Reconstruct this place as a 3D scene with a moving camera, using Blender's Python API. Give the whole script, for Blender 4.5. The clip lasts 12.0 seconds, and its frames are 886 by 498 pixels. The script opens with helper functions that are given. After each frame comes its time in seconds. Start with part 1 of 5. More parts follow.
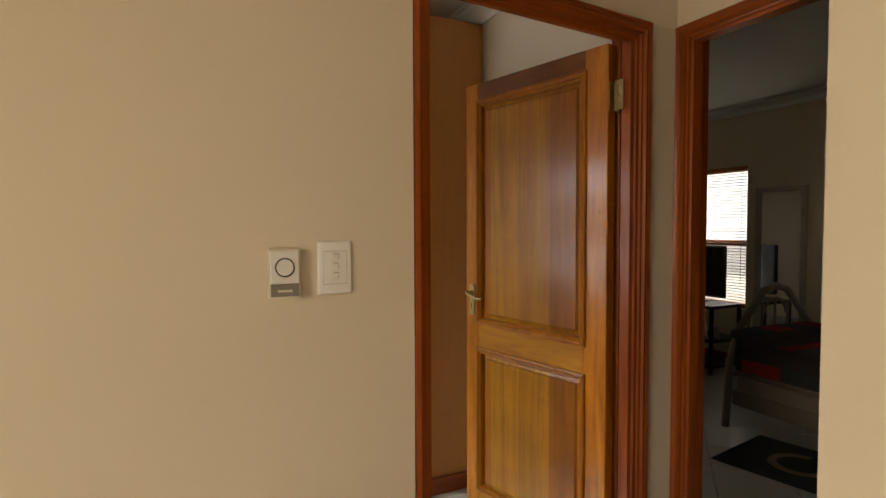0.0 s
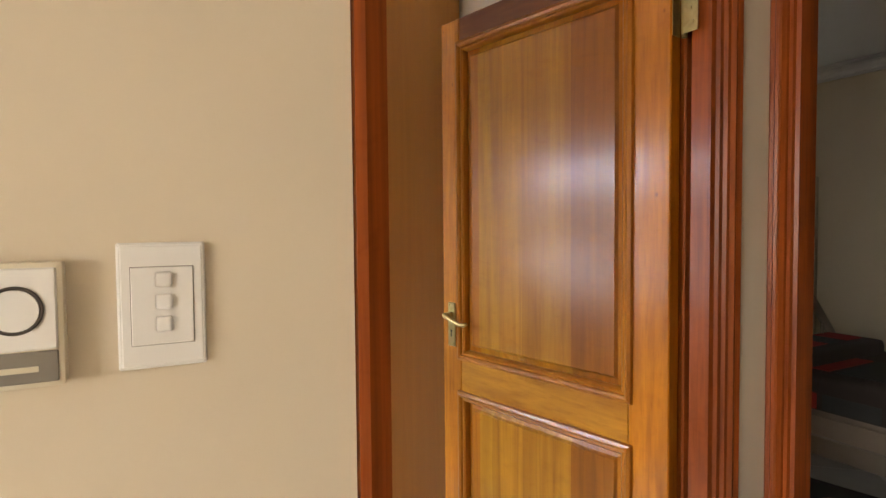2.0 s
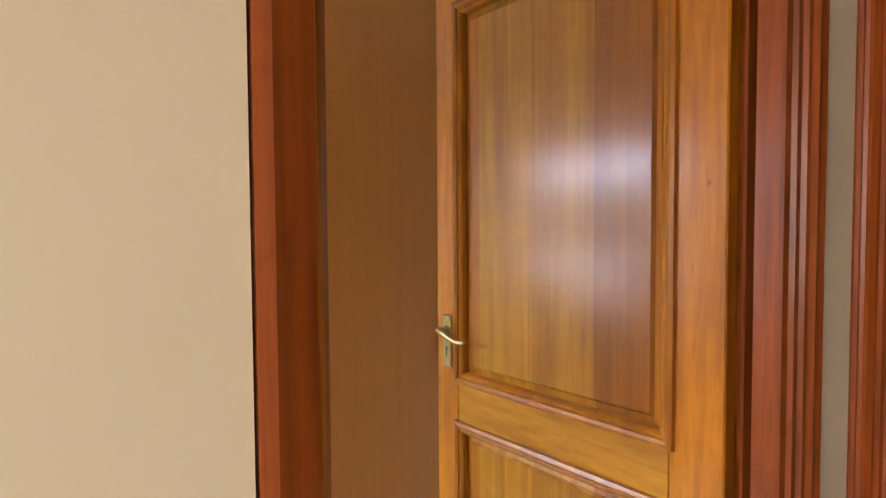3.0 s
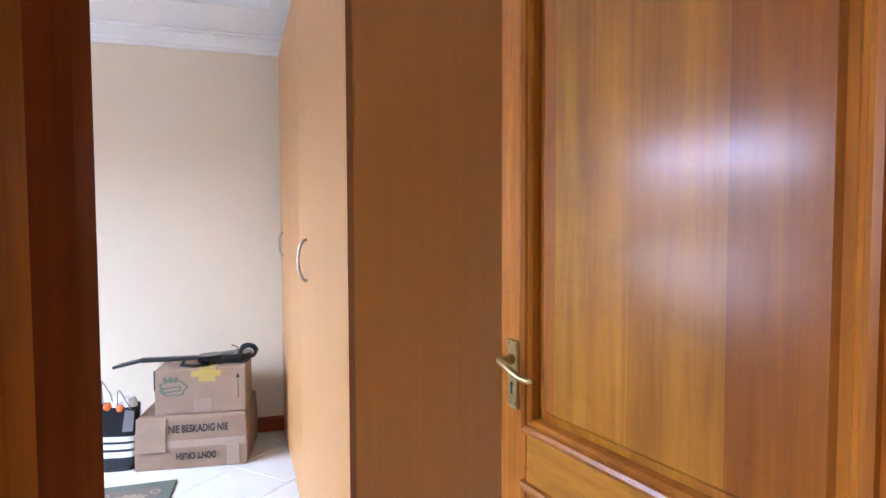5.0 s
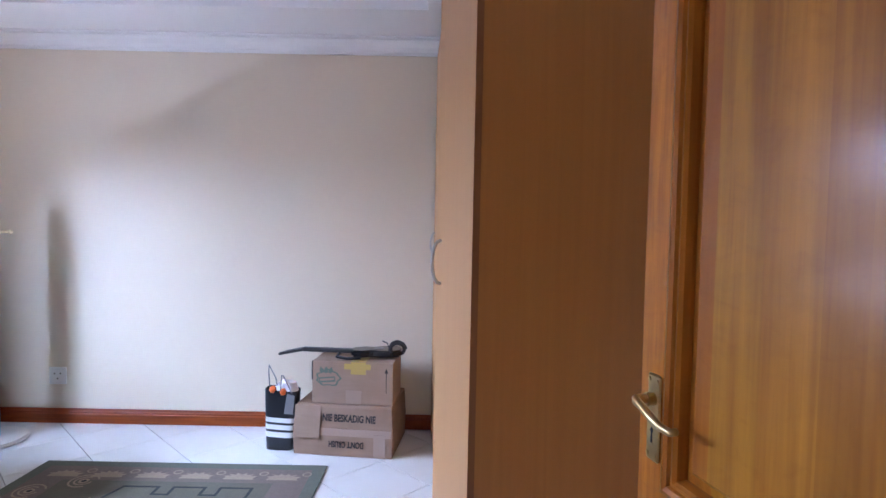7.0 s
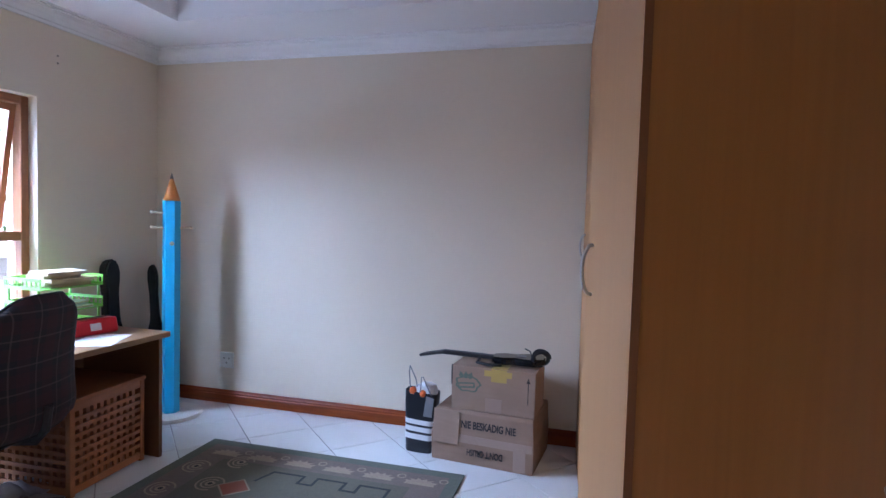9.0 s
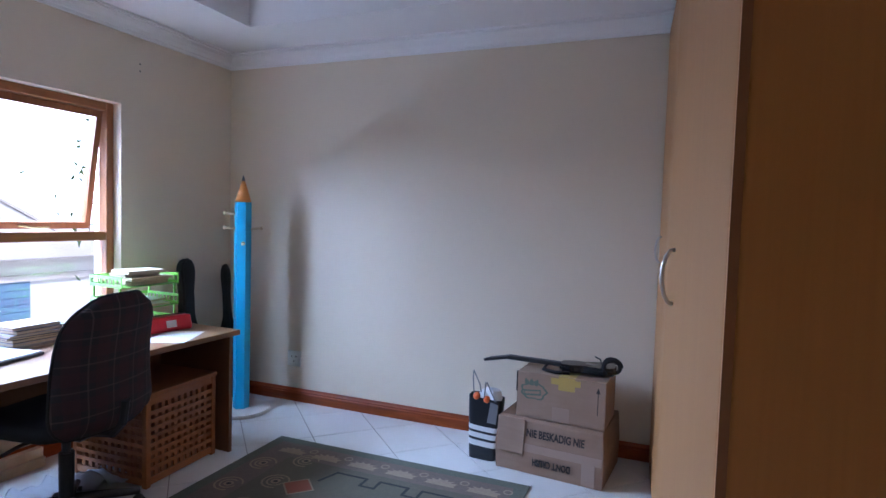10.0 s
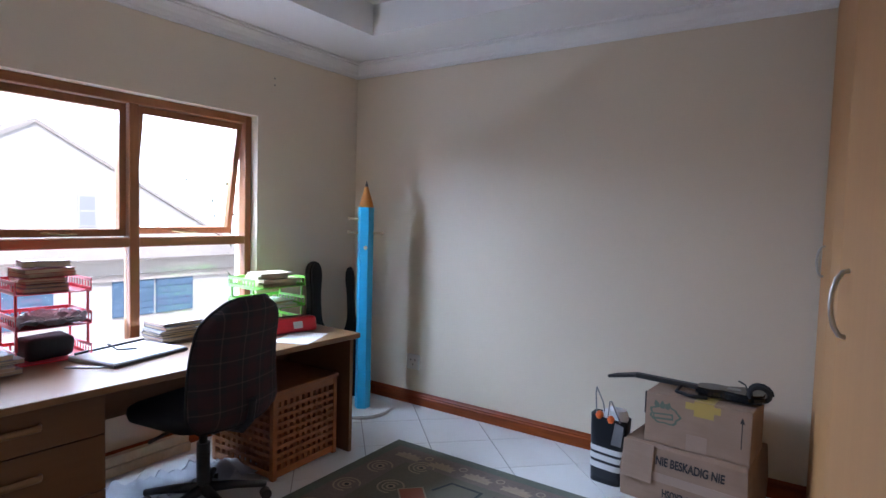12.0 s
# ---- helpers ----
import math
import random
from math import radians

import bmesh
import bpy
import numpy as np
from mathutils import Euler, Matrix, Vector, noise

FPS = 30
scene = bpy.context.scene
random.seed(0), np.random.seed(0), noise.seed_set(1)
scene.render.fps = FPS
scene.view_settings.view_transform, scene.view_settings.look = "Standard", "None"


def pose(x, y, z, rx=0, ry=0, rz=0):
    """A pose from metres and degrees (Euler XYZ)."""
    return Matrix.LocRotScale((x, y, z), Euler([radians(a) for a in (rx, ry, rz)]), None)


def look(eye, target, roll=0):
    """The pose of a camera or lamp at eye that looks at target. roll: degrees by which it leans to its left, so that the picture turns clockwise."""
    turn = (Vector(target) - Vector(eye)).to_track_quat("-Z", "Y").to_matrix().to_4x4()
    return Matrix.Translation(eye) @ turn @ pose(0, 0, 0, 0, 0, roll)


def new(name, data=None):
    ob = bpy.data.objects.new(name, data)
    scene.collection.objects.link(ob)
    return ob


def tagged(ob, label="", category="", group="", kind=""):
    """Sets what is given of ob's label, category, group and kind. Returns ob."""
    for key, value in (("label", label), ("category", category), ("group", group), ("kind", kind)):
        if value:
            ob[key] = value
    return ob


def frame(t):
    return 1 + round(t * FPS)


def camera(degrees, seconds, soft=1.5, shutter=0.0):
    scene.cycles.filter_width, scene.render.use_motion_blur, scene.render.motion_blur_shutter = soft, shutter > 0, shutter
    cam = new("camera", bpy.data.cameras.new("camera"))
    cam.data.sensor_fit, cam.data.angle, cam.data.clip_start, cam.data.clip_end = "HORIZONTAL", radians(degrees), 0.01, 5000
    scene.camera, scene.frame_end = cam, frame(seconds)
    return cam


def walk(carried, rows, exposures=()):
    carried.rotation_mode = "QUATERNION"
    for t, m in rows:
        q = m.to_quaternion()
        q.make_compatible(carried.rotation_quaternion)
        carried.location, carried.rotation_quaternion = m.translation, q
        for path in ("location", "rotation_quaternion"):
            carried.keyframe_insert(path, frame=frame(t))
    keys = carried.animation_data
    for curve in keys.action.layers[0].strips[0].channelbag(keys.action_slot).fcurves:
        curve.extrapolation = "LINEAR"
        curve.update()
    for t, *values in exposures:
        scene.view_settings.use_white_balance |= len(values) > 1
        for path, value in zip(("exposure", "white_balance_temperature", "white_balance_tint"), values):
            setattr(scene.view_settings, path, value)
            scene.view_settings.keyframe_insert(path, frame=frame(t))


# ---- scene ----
cam = camera(76.3, 12.0)
PATH = [
    (0, (-0.001, -0.017, 1.422), (0.809, 1.81, 1.337), -0.2),
    (0.5, (0.064, 0.156, 1.407), (0.932, 1.957, 1.323), -0.3),
    (1, (0.131, 0.334, 1.408), (1.034, 2.116, 1.326), -0.5),
    (1.5, (0.208, 0.489, 1.395), (1.125, 2.265, 1.316), -0.5),
    (2, (0.289, 0.662, 1.399), (1.214, 2.434, 1.32), -0.5),
    (2.5, (0.356, 0.791, 1.394), (1.283, 2.561, 1.314), -0.4),
    (2.7, (0.39, 0.836, 1.395), (1.316, 2.607, 1.315), -0.4),
    (4.5, (0.645, 1.154, 1.382), (1.339, 3.027, 1.295), -0.1),
    (5, (0.673, 1.189, 1.393), (1.255, 3.101, 1.303), -0.2),
    (5.5, (0.705, 1.226, 1.399), (1.16, 3.171, 1.31), 0.0),
    (6, (0.734, 1.26, 1.407), (1.044, 3.234, 1.315), 0.1),
    (6.5, (0.766, 1.293, 1.405), (0.923, 3.285, 1.315), 0.5),
    (7, (0.792, 1.337, 1.391), (0.794, 3.336, 1.305), 1.1),
    (7.5, (0.802, 1.386, 1.389), (0.658, 3.379, 1.302), 1.3),
    (9.5, (0.771, 1.565, 1.398), (0.152, 3.464, 1.295), 1.7),
    (10, (0.761, 1.605, 1.4), (0.032, 3.464, 1.295), 1.7),
    (10.5, (0.762, 1.66, 1.407), (-0.082, 3.47, 1.298), 1.7),
    (11, (0.754, 1.681, 1.423), (-0.192, 3.439, 1.309), 1.6),
    (11.5, (0.749, 1.703, 1.426), (-0.287, 3.41, 1.314), 1.6),
    (12, (0.74, 1.724, 1.43), (-0.377, 3.379, 1.314), 1.6),
]
walk(cam, [(t, look(eye, target, roll)) for t, eye, target, roll in PATH],
     [(0, 0.05, 7700, 13), (0.5, 0.28, 7600, 13), (1, 0.5, 7300, 13), (1.5, 0.72, 7000, 13), (2.5, 0.98, 6600, 12), (4.5, 1.2, 6000, 19), (5.5, 1.05, 5400, 22),
      (6.5, 0.66, 5250, 25), (7.5, 0.3, 5200, 26), (9.5, -0.3, 5000, 23), (11, -0.55, 5200, 21), (12, -0.55, 5500, 20)])

# ---- world and light ----
world = bpy.data.worlds.new("sky")
scene.world = world
world.use_nodes = True
wn = world.node_tree
sky = wn.nodes.new("ShaderNodeTexSky")
sky.sky_type, sky.sun_disc = "NISHITA", False
sky.sun_elevation, sky.sun_rotation = radians(47), radians(119)
wn.links.new(sky.outputs[0], wn.nodes["Background"].inputs[0])
wn.nodes["Background"].inputs[1].default_value = 0.15
sun = new("sun", bpy.data.lights.new("sun", "SUN"))
sun.data.energy, sun.data.angle, sun.data.color = 5.0, radians(0.6), (1, 0.95, 0.87)
sun.matrix_world = look((0, 0, 30), Vector((0, 0, 30)) - Vector((0.60, -0.33, 0.73)))


def sky_lamp(name, eye, target, w, h, watts, colour):
    lamp = new(name, bpy.data.lights.new(name, "AREA"))
    lamp.data.shape, lamp.data.size, lamp.data.size_y = "RECTANGLE", w, h
    lamp.data.energy, lamp.data.color = watts, colour
    lamp.matrix_world = look(eye, target)
    return lamp


# the sky's light in the openings
sky_lamp("window_light", (-3.22, 3.42, 2.23), (-2.87, 3.44, 1.49), 1.9, 1.05, 620, (0.68, 0.84, 1.0))
# daylight thrown up by the pale yard below the window
sky_lamp("yard_light", (-2.85, 3.40, 1.02), (-2.50, 3.40, 1.52), 1.5, 1.0, 48, (0.80, 0.89, 1.0))
sky_lamp("hall_window_light", (-2.55, -0.6, 1.5), (0, -0.4, 1.3), 1.6, 1.5, 19, (1.0, 0.82, 0.58))


# ---- materials ----
def mat(name, base, rough=0.6, metal=0.0, grain=0.0, scale=(8, 8, 8), dark=None, bump=0.0, bump_scale=60.0,
        stain=0.0, stain_scale=1.5, tint=0.0, coat=0.0, knots=False, pores=0.0):
    """A surface with grain, stains, relief and a tint by object."""
    m = bpy.data.materials.new(name)
    m.use_nodes = True
    n, l = m.node_tree.nodes, m.node_tree.links
    b = n["Principled BSDF"]
    b.inputs["Roughness"].default_value, b.inputs["Metallic"].default_value = rough, metal
    b.inputs["Coat Weight"].default_value = coat
    b.inputs["Specular IOR Level"].default_value = 0.16 if coat else 0.5
    b.inputs["Coat Roughness"].default_value = 0.19
    tc = n.new("ShaderNodeTexCoord")
    out = None
    col = n.new("ShaderNodeRGB")
    col.outputs[0].default_value = (*base, 1)
    out = col.outputs[0]
    if grain:
        mp = n.new("ShaderNodeMapping")
        mp.inputs["Scale"].default_value = scale
        l.new(tc.outputs["Object"], mp.inputs[0])
        inf = n.new("ShaderNodeObjectInfo")
        off = n.new("ShaderNodeMath")
        off.operation = "MULTIPLY"
        off.inputs[1].default_value = 37.0
        l.new(inf.outputs["Random"], off.inputs[0])
        cmb = n.new("ShaderNodeCombineXYZ")
        l.new(off.outputs[0], cmb.inputs[0]), l.new(off.outputs[0], cmb.inputs[1])
        l.new(cmb.outputs[0], mp.inputs["Location"])
        nz = n.new("ShaderNodeTexNoise")
        nz.inputs["Scale"].default_value, nz.inputs["Detail"].default_value = 1.0, 6
        nz.inputs["Distortion"].default_value = 1.1
        l.new(mp.outputs[0], nz.inputs["Vector"])
        rp = n.new("ShaderNodeMapRange")
        rp.inputs[1].default_value, rp.inputs[2].default_value = 0.32, 0.72
        l.new(nz.outputs[0], rp.inputs[0])
        amt = n.new("ShaderNodeMath")
        amt.operation = "MULTIPLY"
        amt.inputs[1].default_value = grain
        l.new(rp.outputs[0], amt.inputs[0])
        mx = n.new("ShaderNodeMixRGB")
        l.new(amt.outputs[0], mx.inputs[0]), l.new(out, mx.inputs[1])
        d = dark or tuple(c * 0.5 for c in base)
        mx.inputs[2].default_value = (*d, 1)
        out = mx.outputs[0]
    if pores:
        pm = n.new("ShaderNodeMapping")
        pm.inputs["Scale"].default_value = tuple(6.0 * c for c in scale)
        l.new(tc.outputs["Object"], pm.inputs[0])
        pz = n.new("ShaderNodeTexNoise")
        pz.inputs["Scale"].default_value, pz.inputs["Detail"].default_value = 1.0, 3
        l.new(pm.outputs[0], pz.inputs["Vector"])
        pr = n.new("ShaderNodeMapRange")
        pr.inputs[1].default_value, pr.inputs[2].default_value = 0.5, 0.72
        pr.inputs[3].default_value, pr.inputs[4].default_value = 0.0, pores
        l.new(pz.outputs[0], pr.inputs[0])
        mx = n.new("ShaderNodeMixRGB")
        mx.blend_type = "MULTIPLY"
        l.new(pr.outputs[0], mx.inputs[0]), l.new(out, mx.inputs[1])
        mx.inputs[2].default_value = (0.45, 0.32, 0.2, 1)
        out = mx.outputs[0]
        # cross-grain shimmer of figured wood
        fm = n.new("ShaderNodeMapping")
        fm.inputs["Scale"].default_value = (16, 16, 26)
        l.new(tc.outputs["Object"], fm.inputs[0])
        fz = n.new("ShaderNodeTexNoise")
        fz.inputs["Scale"].default_value, fz.inputs["Distortion"].default_value = 1.0, 1.5
        l.new(fm.outputs[0], fz.inputs["Vector"])
        fr = n.new("ShaderNodeMapRange")
        fr.inputs[1].default_value, fr.inputs[2].default_value = 0.55, 0.75
        fr.inputs[3].default_value, fr.inputs[4].default_value = 0.0, 0.28
        l.new(fz.outputs[0], fr.inputs[0])
        mx = n.new("ShaderNodeMixRGB")
        mx.blend_type = "MULTIPLY"
        l.new(fr.outputs[0], mx.inputs[0]), l.new(out, mx.inputs[1])
        mx.inputs[2].default_value = (0.7, 0.6, 0.45, 1)
        out = mx.outputs[0]
    if knots:
        km = n.new("ShaderNodeMapping")
        km.inputs["Scale"].default_value = (3.3, 3.3, 2.2)
        l.new(tc.outputs["Object"], km.inputs[0])
        vo = n.new("ShaderNodeTexVoronoi")
        l.new(km.outputs[0], vo.inputs["Vector"])
        kr = n.new("ShaderNodeMapRange")
        kr.inputs[1].default_value, kr.inputs[2].default_value = 0.02, 0.085
        kr.inputs[3].default_value, kr.inputs[4].default_value = 0.75, 0.0
        l.new(vo.outputs["Distance"], kr.inputs[0])
        mx = n.new("ShaderNodeMixRGB")
        l.new(kr.outputs[0], mx.inputs[0]), l.new(out, mx.inputs[1])
        mx.inputs[2].default_value = (0.1, 0.025, 0.006, 1)
        out = mx.outputs[0]
    if stain:
        sz = n.new("ShaderNodeTexNoise")
        sz.inputs["Scale"].default_value, sz.inputs["Detail"].default_value = stain_scale, 4
        l.new(tc.outputs["Object"], sz.inputs["Vector"])
        sr = n.new("ShaderNodeMapRange")
        sr.inputs[1].default_value, sr.inputs[2].default_value = 0.4, 0.7
        sr.inputs[3].default_value, sr.inputs[4].default_value = 0, stain
        l.new(sz.outputs[0], sr.inputs[0])
        mx = n.new("ShaderNodeMixRGB")
        mx.blend_type = "MULTIPLY"
        l.new(sr.outputs[0], mx.inputs[0]), l.new(out, mx.inputs[1])
        mx.inputs[2].default_value = (0.75, 0.7, 0.62, 1)
        out = mx.outputs[0]
        rr = n.new("ShaderNodeMapRange")
        rr.inputs[3].default_value, rr.inputs[4].default_value = rough * 0.9, min(1, rough * 1.15)
        l.new(sz.outputs[0], rr.inputs[0]), l.new(rr.outputs[0], b.inputs["Roughness"])
    if tint:
        inf = n.new("ShaderNodeObjectInfo")
        hs = n.new("ShaderNodeHueSaturation")
        tr = n.new("ShaderNodeMapRange")
        tr.inputs[3].default_value, tr.inputs[4].default_value = 1 - tint, 1 + tint
        l.new(inf.outputs["Random"], tr.inputs[0]), l.new(tr.outputs[0], hs.inputs["Value"])
        l.new(out, hs.inputs["Color"])
        out = hs.outputs[0]
    l.new(out, b.inputs["Base Color"])
    if bump:
        bz = n.new("ShaderNodeTexNoise")
        bz.inputs["Scale"].default_value, bz.inputs["Detail"].default_value = bump_scale, 5
        l.new(tc.outputs["Object"], bz.inputs["Vector"])
        bp = n.new("ShaderNodeBump")
        bp.inputs["Strength"].default_value, bp.inputs["Distance"].default_value = bump, 0.004
        l.new(bz.outputs[0], bp.inputs["Height"]), l.new(bp.outputs[0], b.inputs["Normal"])
    return m


def stave_panel(name):
    """A panel glued from upright staves of different wood tones, varnished."""
    m = mat(name, (0.50, 0.205, 0.012), 0.42, 0, 0.75, (24, 24, 1.1), (0.26, 0.084, 0.006), 0.12, 60, stain=0.6, stain_scale=5, tint=0.04, coat=0.36, pores=0.22)
    n, l = m.node_tree.nodes, m.node_tree.links
    b = n["Principled BSDF"]
    src = b.inputs["Base Color"].links[0].from_socket
    tc = n.new("ShaderNodeTexCoord")
    sp = n.new("ShaderNodeSeparateXYZ")
    l.new(tc.outputs["Object"], sp.inputs[0])
    mr = n.new("ShaderNodeMapRange")
    mr.inputs[1].default_value, mr.inputs[2].default_value = 0.12, 0.72
    l.new(sp.outputs[0], mr.inputs[0])
    cr = n.new("ShaderNodeValToRGB")
    cr.color_ramp.interpolation = "CONSTANT"
    e = cr.color_ramp.elements
    e[0].position, e[0].color = 0, (0.85, 0.74, 0.6, 1)
    e[1].position, e[1].color = 0.06, (0.64, 0.51, 0.42, 1)
    for p, c in ((0.285, (0.93, 0.93, 0.9, 1)), (0.47, (0.86, 0.84, 0.8, 1)), (0.56, (1.04, 1.06, 1.0, 1)), (0.70, (0.95, 1.0, 0.95, 1)), (0.845, (0.86, 0.70, 0.5, 1))):
        k = e.new(p)
        k.color = c
    l.new(mr.outputs[0], cr.inputs[0])
    mx = n.new("ShaderNodeMixRGB")
    mx.blend_type, mx.inputs[0].default_value = "MULTIPLY", 1
    l.new(src, mx.inputs[1]), l.new(cr.outputs[0], mx.inputs[2])
    l.new(mx.outputs[0], b.inputs["Base Color"])
    return m


def glass(name):
    m = bpy.data.materials.new(name)
    m.use_nodes = True
    n, l = m.node_tree.nodes, m.node_tree.links
    n.remove(n["Principled BSDF"])
    t, g, mix = n.new("ShaderNodeBsdfTransparent"), n.new("ShaderNodeBsdfGlossy"), n.new("ShaderNodeMixShader")
    g.inputs["Roughness"].default_value = 0.02
    f = n.new("ShaderNodeFresnel")
    f.inputs[0].default_value = 1.45
    l.new(f.outputs[0], mix.inputs[0]), l.new(t.outputs[0], mix.inputs[1]), l.new(g.outputs[0], mix.inputs[2])
    l.new(mix.outputs[0], n["Material Output"].inputs[0])
    return m


def plaid(name):
    """Dark woven tartan with thin pale and red lines."""
    m = mat(name, (0.02, 0.02, 0.026), 0.9, bump=0.4, bump_scale=400)
    n, l = m.node_tree.nodes, m.node_tree.links
    b = n["Principled BSDF"]
    src = b.inputs["Base Color"].links[0].from_socket
    tc = n.new("ShaderNodeTexCoord")
    sp = n.new("ShaderNodeSeparateXYZ")
    l.new(tc.outputs["Object"], sp.inputs[0])
    for axis, step, wide, shift, colour, amount in ((1, 0.105, 0.05, 0.0, (0.075, 0.018, 0.024, 1), 0.28), (2, 0.105, 0.05, 0.0, (0.075, 0.018, 0.024, 1), 0.28),
                                            (1, 0.105, 0.006, 0.03, (0.2, 0.13, 0.125, 1), 0.27), (2, 0.105, 0.006, 0.03, (0.2, 0.13, 0.125, 1), 0.27)):
        a = n.new("ShaderNodeMath")
        a.operation, a.inputs[1].default_value = "ADD", 10 + shift
        l.new(sp.outputs[axis], a.inputs[0])
        f = n.new("ShaderNodeMath")
        f.operation, f.inputs[1].default_value = "MODULO", step
        l.new(a.outputs[0], f.inputs[0])
        c = n.new("ShaderNodeMath")
        c.operation, c.inputs[1].default_value = "LESS_THAN", wide
        l.new(f.outputs[0], c.inputs[0])
        k = n.new("ShaderNodeMath")
        k.operation, k.inputs[1].default_value = "MULTIPLY", amount
        l.new(c.outputs[0], k.inputs[0])
        mx = n.new("ShaderNodeMixRGB")
        l.new(k.outputs[0], mx.inputs[0]), l.new(src, mx.inputs[1])
        mx.inputs[2].default_value = colour
        src = mx.outputs[0]
    l.new(src, b.inputs["Base Color"])
    return m


PAINT = mat("cream_paint", (0.70, 0.61, 0.47), 0.55, 0, 0.08, (3, 3, 3), (0.66, 0.57, 0.44), 0.05, 110, 0.08, 0.8)
WHITE = mat("white_ceiling_paint", (0.8, 0.8, 0.79), 0.7, bump=0.06, bump_scale=120, stain=0.05)
MERANTI = mat("varnished_red_wood", (0.33, 0.072, 0.011), 0.4, 0, 0.7, (30, 30, 1.5), (0.11, 0.022, 0.005), 0.1, 40, tint=0.12, coat=0.2, pores=0.3)
MERANTI_H = mat("varnished_red_wood_lying", (0.33, 0.072, 0.011), 0.4, 0, 0.7, (1.5, 1.5, 30), (0.11, 0.022, 0.005), 0.1, 40, tint=0.12, coat=0.2, pores=0.3)
WINWOOD = mat("weathered_window_wood", (0.30, 0.12, 0.04), 0.45, 0, 0.6, (25, 25, 2), (0.17, 0.06, 0.02), 0.1, 40, tint=0.08)
WINWOOD_H = mat("weathered_window_wood_lying", (0.32, 0.13, 0.045), 0.45, 0, 0.6, (25, 2, 25), (0.19, 0.07, 0.024), 0.1, 40, tint=0.08)
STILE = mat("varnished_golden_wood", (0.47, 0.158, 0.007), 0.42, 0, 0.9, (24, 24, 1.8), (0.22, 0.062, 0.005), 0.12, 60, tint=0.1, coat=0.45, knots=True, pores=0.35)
RAIL = mat("varnished_yellow_wood", (0.48, 0.2, 0.015), 0.42, 0, 0.9, (3, 24, 20), (0.26, 0.092, 0.01), 0.12, 60, tint=0.08, coat=0.3, knots=True, pores=0.3)
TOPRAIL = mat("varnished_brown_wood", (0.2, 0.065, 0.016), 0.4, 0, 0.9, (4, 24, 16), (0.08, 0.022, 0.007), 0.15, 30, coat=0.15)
PANEL = stave_panel("varnished_stave_panel")
BEAD = mat("varnished_bead_wood", (0.38, 0.13, 0.01), 0.35, 0, 0.7, (20, 20, 3), (0.2, 0.055, 0.006), coat=0.12)
BRASS = mat("aged_brass", (0.5, 0.38, 0.17), 0.32, 1.0, 0.6, (40, 40, 40), (0.3, 0.2, 0.08))
STEEL = mat("brushed_nickel", (0.55, 0.53, 0.5), 0.3, 1.0)
BLACKHOLE = mat("keyhole_dark", (0.01, 0.009, 0.008), 0.8)
BEECH = mat("beech_laminate", (0.46, 0.235, 0.082), 0.5, 0, 0.35, (40, 40, 1.2), (0.39, 0.19, 0.062), 0.03, 60)
BEECH_SIDE = mat("brown_beech_laminate", (0.50, 0.20, 0.04), 0.42, 0, 0.4, (40, 40, 1.2), (0.40, 0.15, 0.028), 0.03, 60)
BEECH_EDGE = mat("dark_edging", (0.26, 0.10, 0.028), 0.5)
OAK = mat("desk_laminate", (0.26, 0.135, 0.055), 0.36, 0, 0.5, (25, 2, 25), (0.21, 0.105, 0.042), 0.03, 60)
# darker copy of the desk laminate, with the shade of its sides mixed in
OAK_SHADED = mat("shaded_desk_laminate", (0.17, 0.078, 0.03), 0.4, 0, 0.5, (25, 2, 25), (0.14, 0.062, 0.023), 0.03, 60)
PINE = mat("oiled_crate_wood", (0.34, 0.125, 0.036), 0.45, 0, 0.5, (14, 14, 14), (0.22, 0.085, 0.028), 0.05, 80, tint=0.1)
TILE = mat("white_glazed_tile", (0.72, 0.72, 0.70), 0.22, 0, 0.2, (5, 5, 5), (0.64, 0.64, 0.62), 0.03, 40, 0.15, 3, tint=0.025)
GROUT = mat("grey_grout", (0.28, 0.27, 0.25), 0.9, bump=0.3, bump_scale=200)
PLASTIC = mat("white_plastic", (0.78, 0.77, 0.74), 0.35)
PLASTIC_AGED = mat("cream_plastic", (0.68, 0.62, 0.48), 0.4)
GREY = mat("grey_plastic", (0.22, 0.2, 0.17), 0.45)
DARK = mat("dark_plastic", (0.02, 0.02, 0.022), 0.4, bump=0.1, bump_scale=150)
DARKRING = mat("dark_ring", (0.06, 0.05, 0.045), 0.5)
FABRIC_BLACK = mat("black_fabric", (0.012, 0.012, 0.014), 0.85, bump=0.3, bump_scale=250)
PLAID = plaid("tartan_fabric")
BLUE = mat("blue_paint", (0.05, 0.42, 0.70), 0.4, 0, 0.1, (10, 10, 2), (0.04, 0.36, 0.62))
ORANGE_WOOD = mat("orange_stained_wood", (0.62, 0.24, 0.04), 0.45, 0, 0.4, (30, 30, 3), (0.45, 0.15, 0.025))
GRAPHITE = mat("graphite_paint", (0.07, 0.07, 0.08), 0.4)
PALEWOOD = mat("pale_wood", (0.62, 0.5, 0.32), 0.5, 0, 0.3, (20, 20, 20))
BASEWHITE = mat("pale_base_paint", (0.6, 0.57, 0.52), 0.5, stain=0.2, stain_scale=4)
CARD = mat("brown_cardboard", (0.29, 0.19, 0.13), 0.8, 0, 0.35, (3, 3, 22), (0.22, 0.14, 0.09), 0.9, 12, 0.5, 6)
CARD_PALE = mat("pale_cardboard", (0.32, 0.22, 0.155), 0.8, 0, 0.35, (3, 3, 22), (0.26, 0.175, 0.12), 0.7, 12, 0.4, 6)
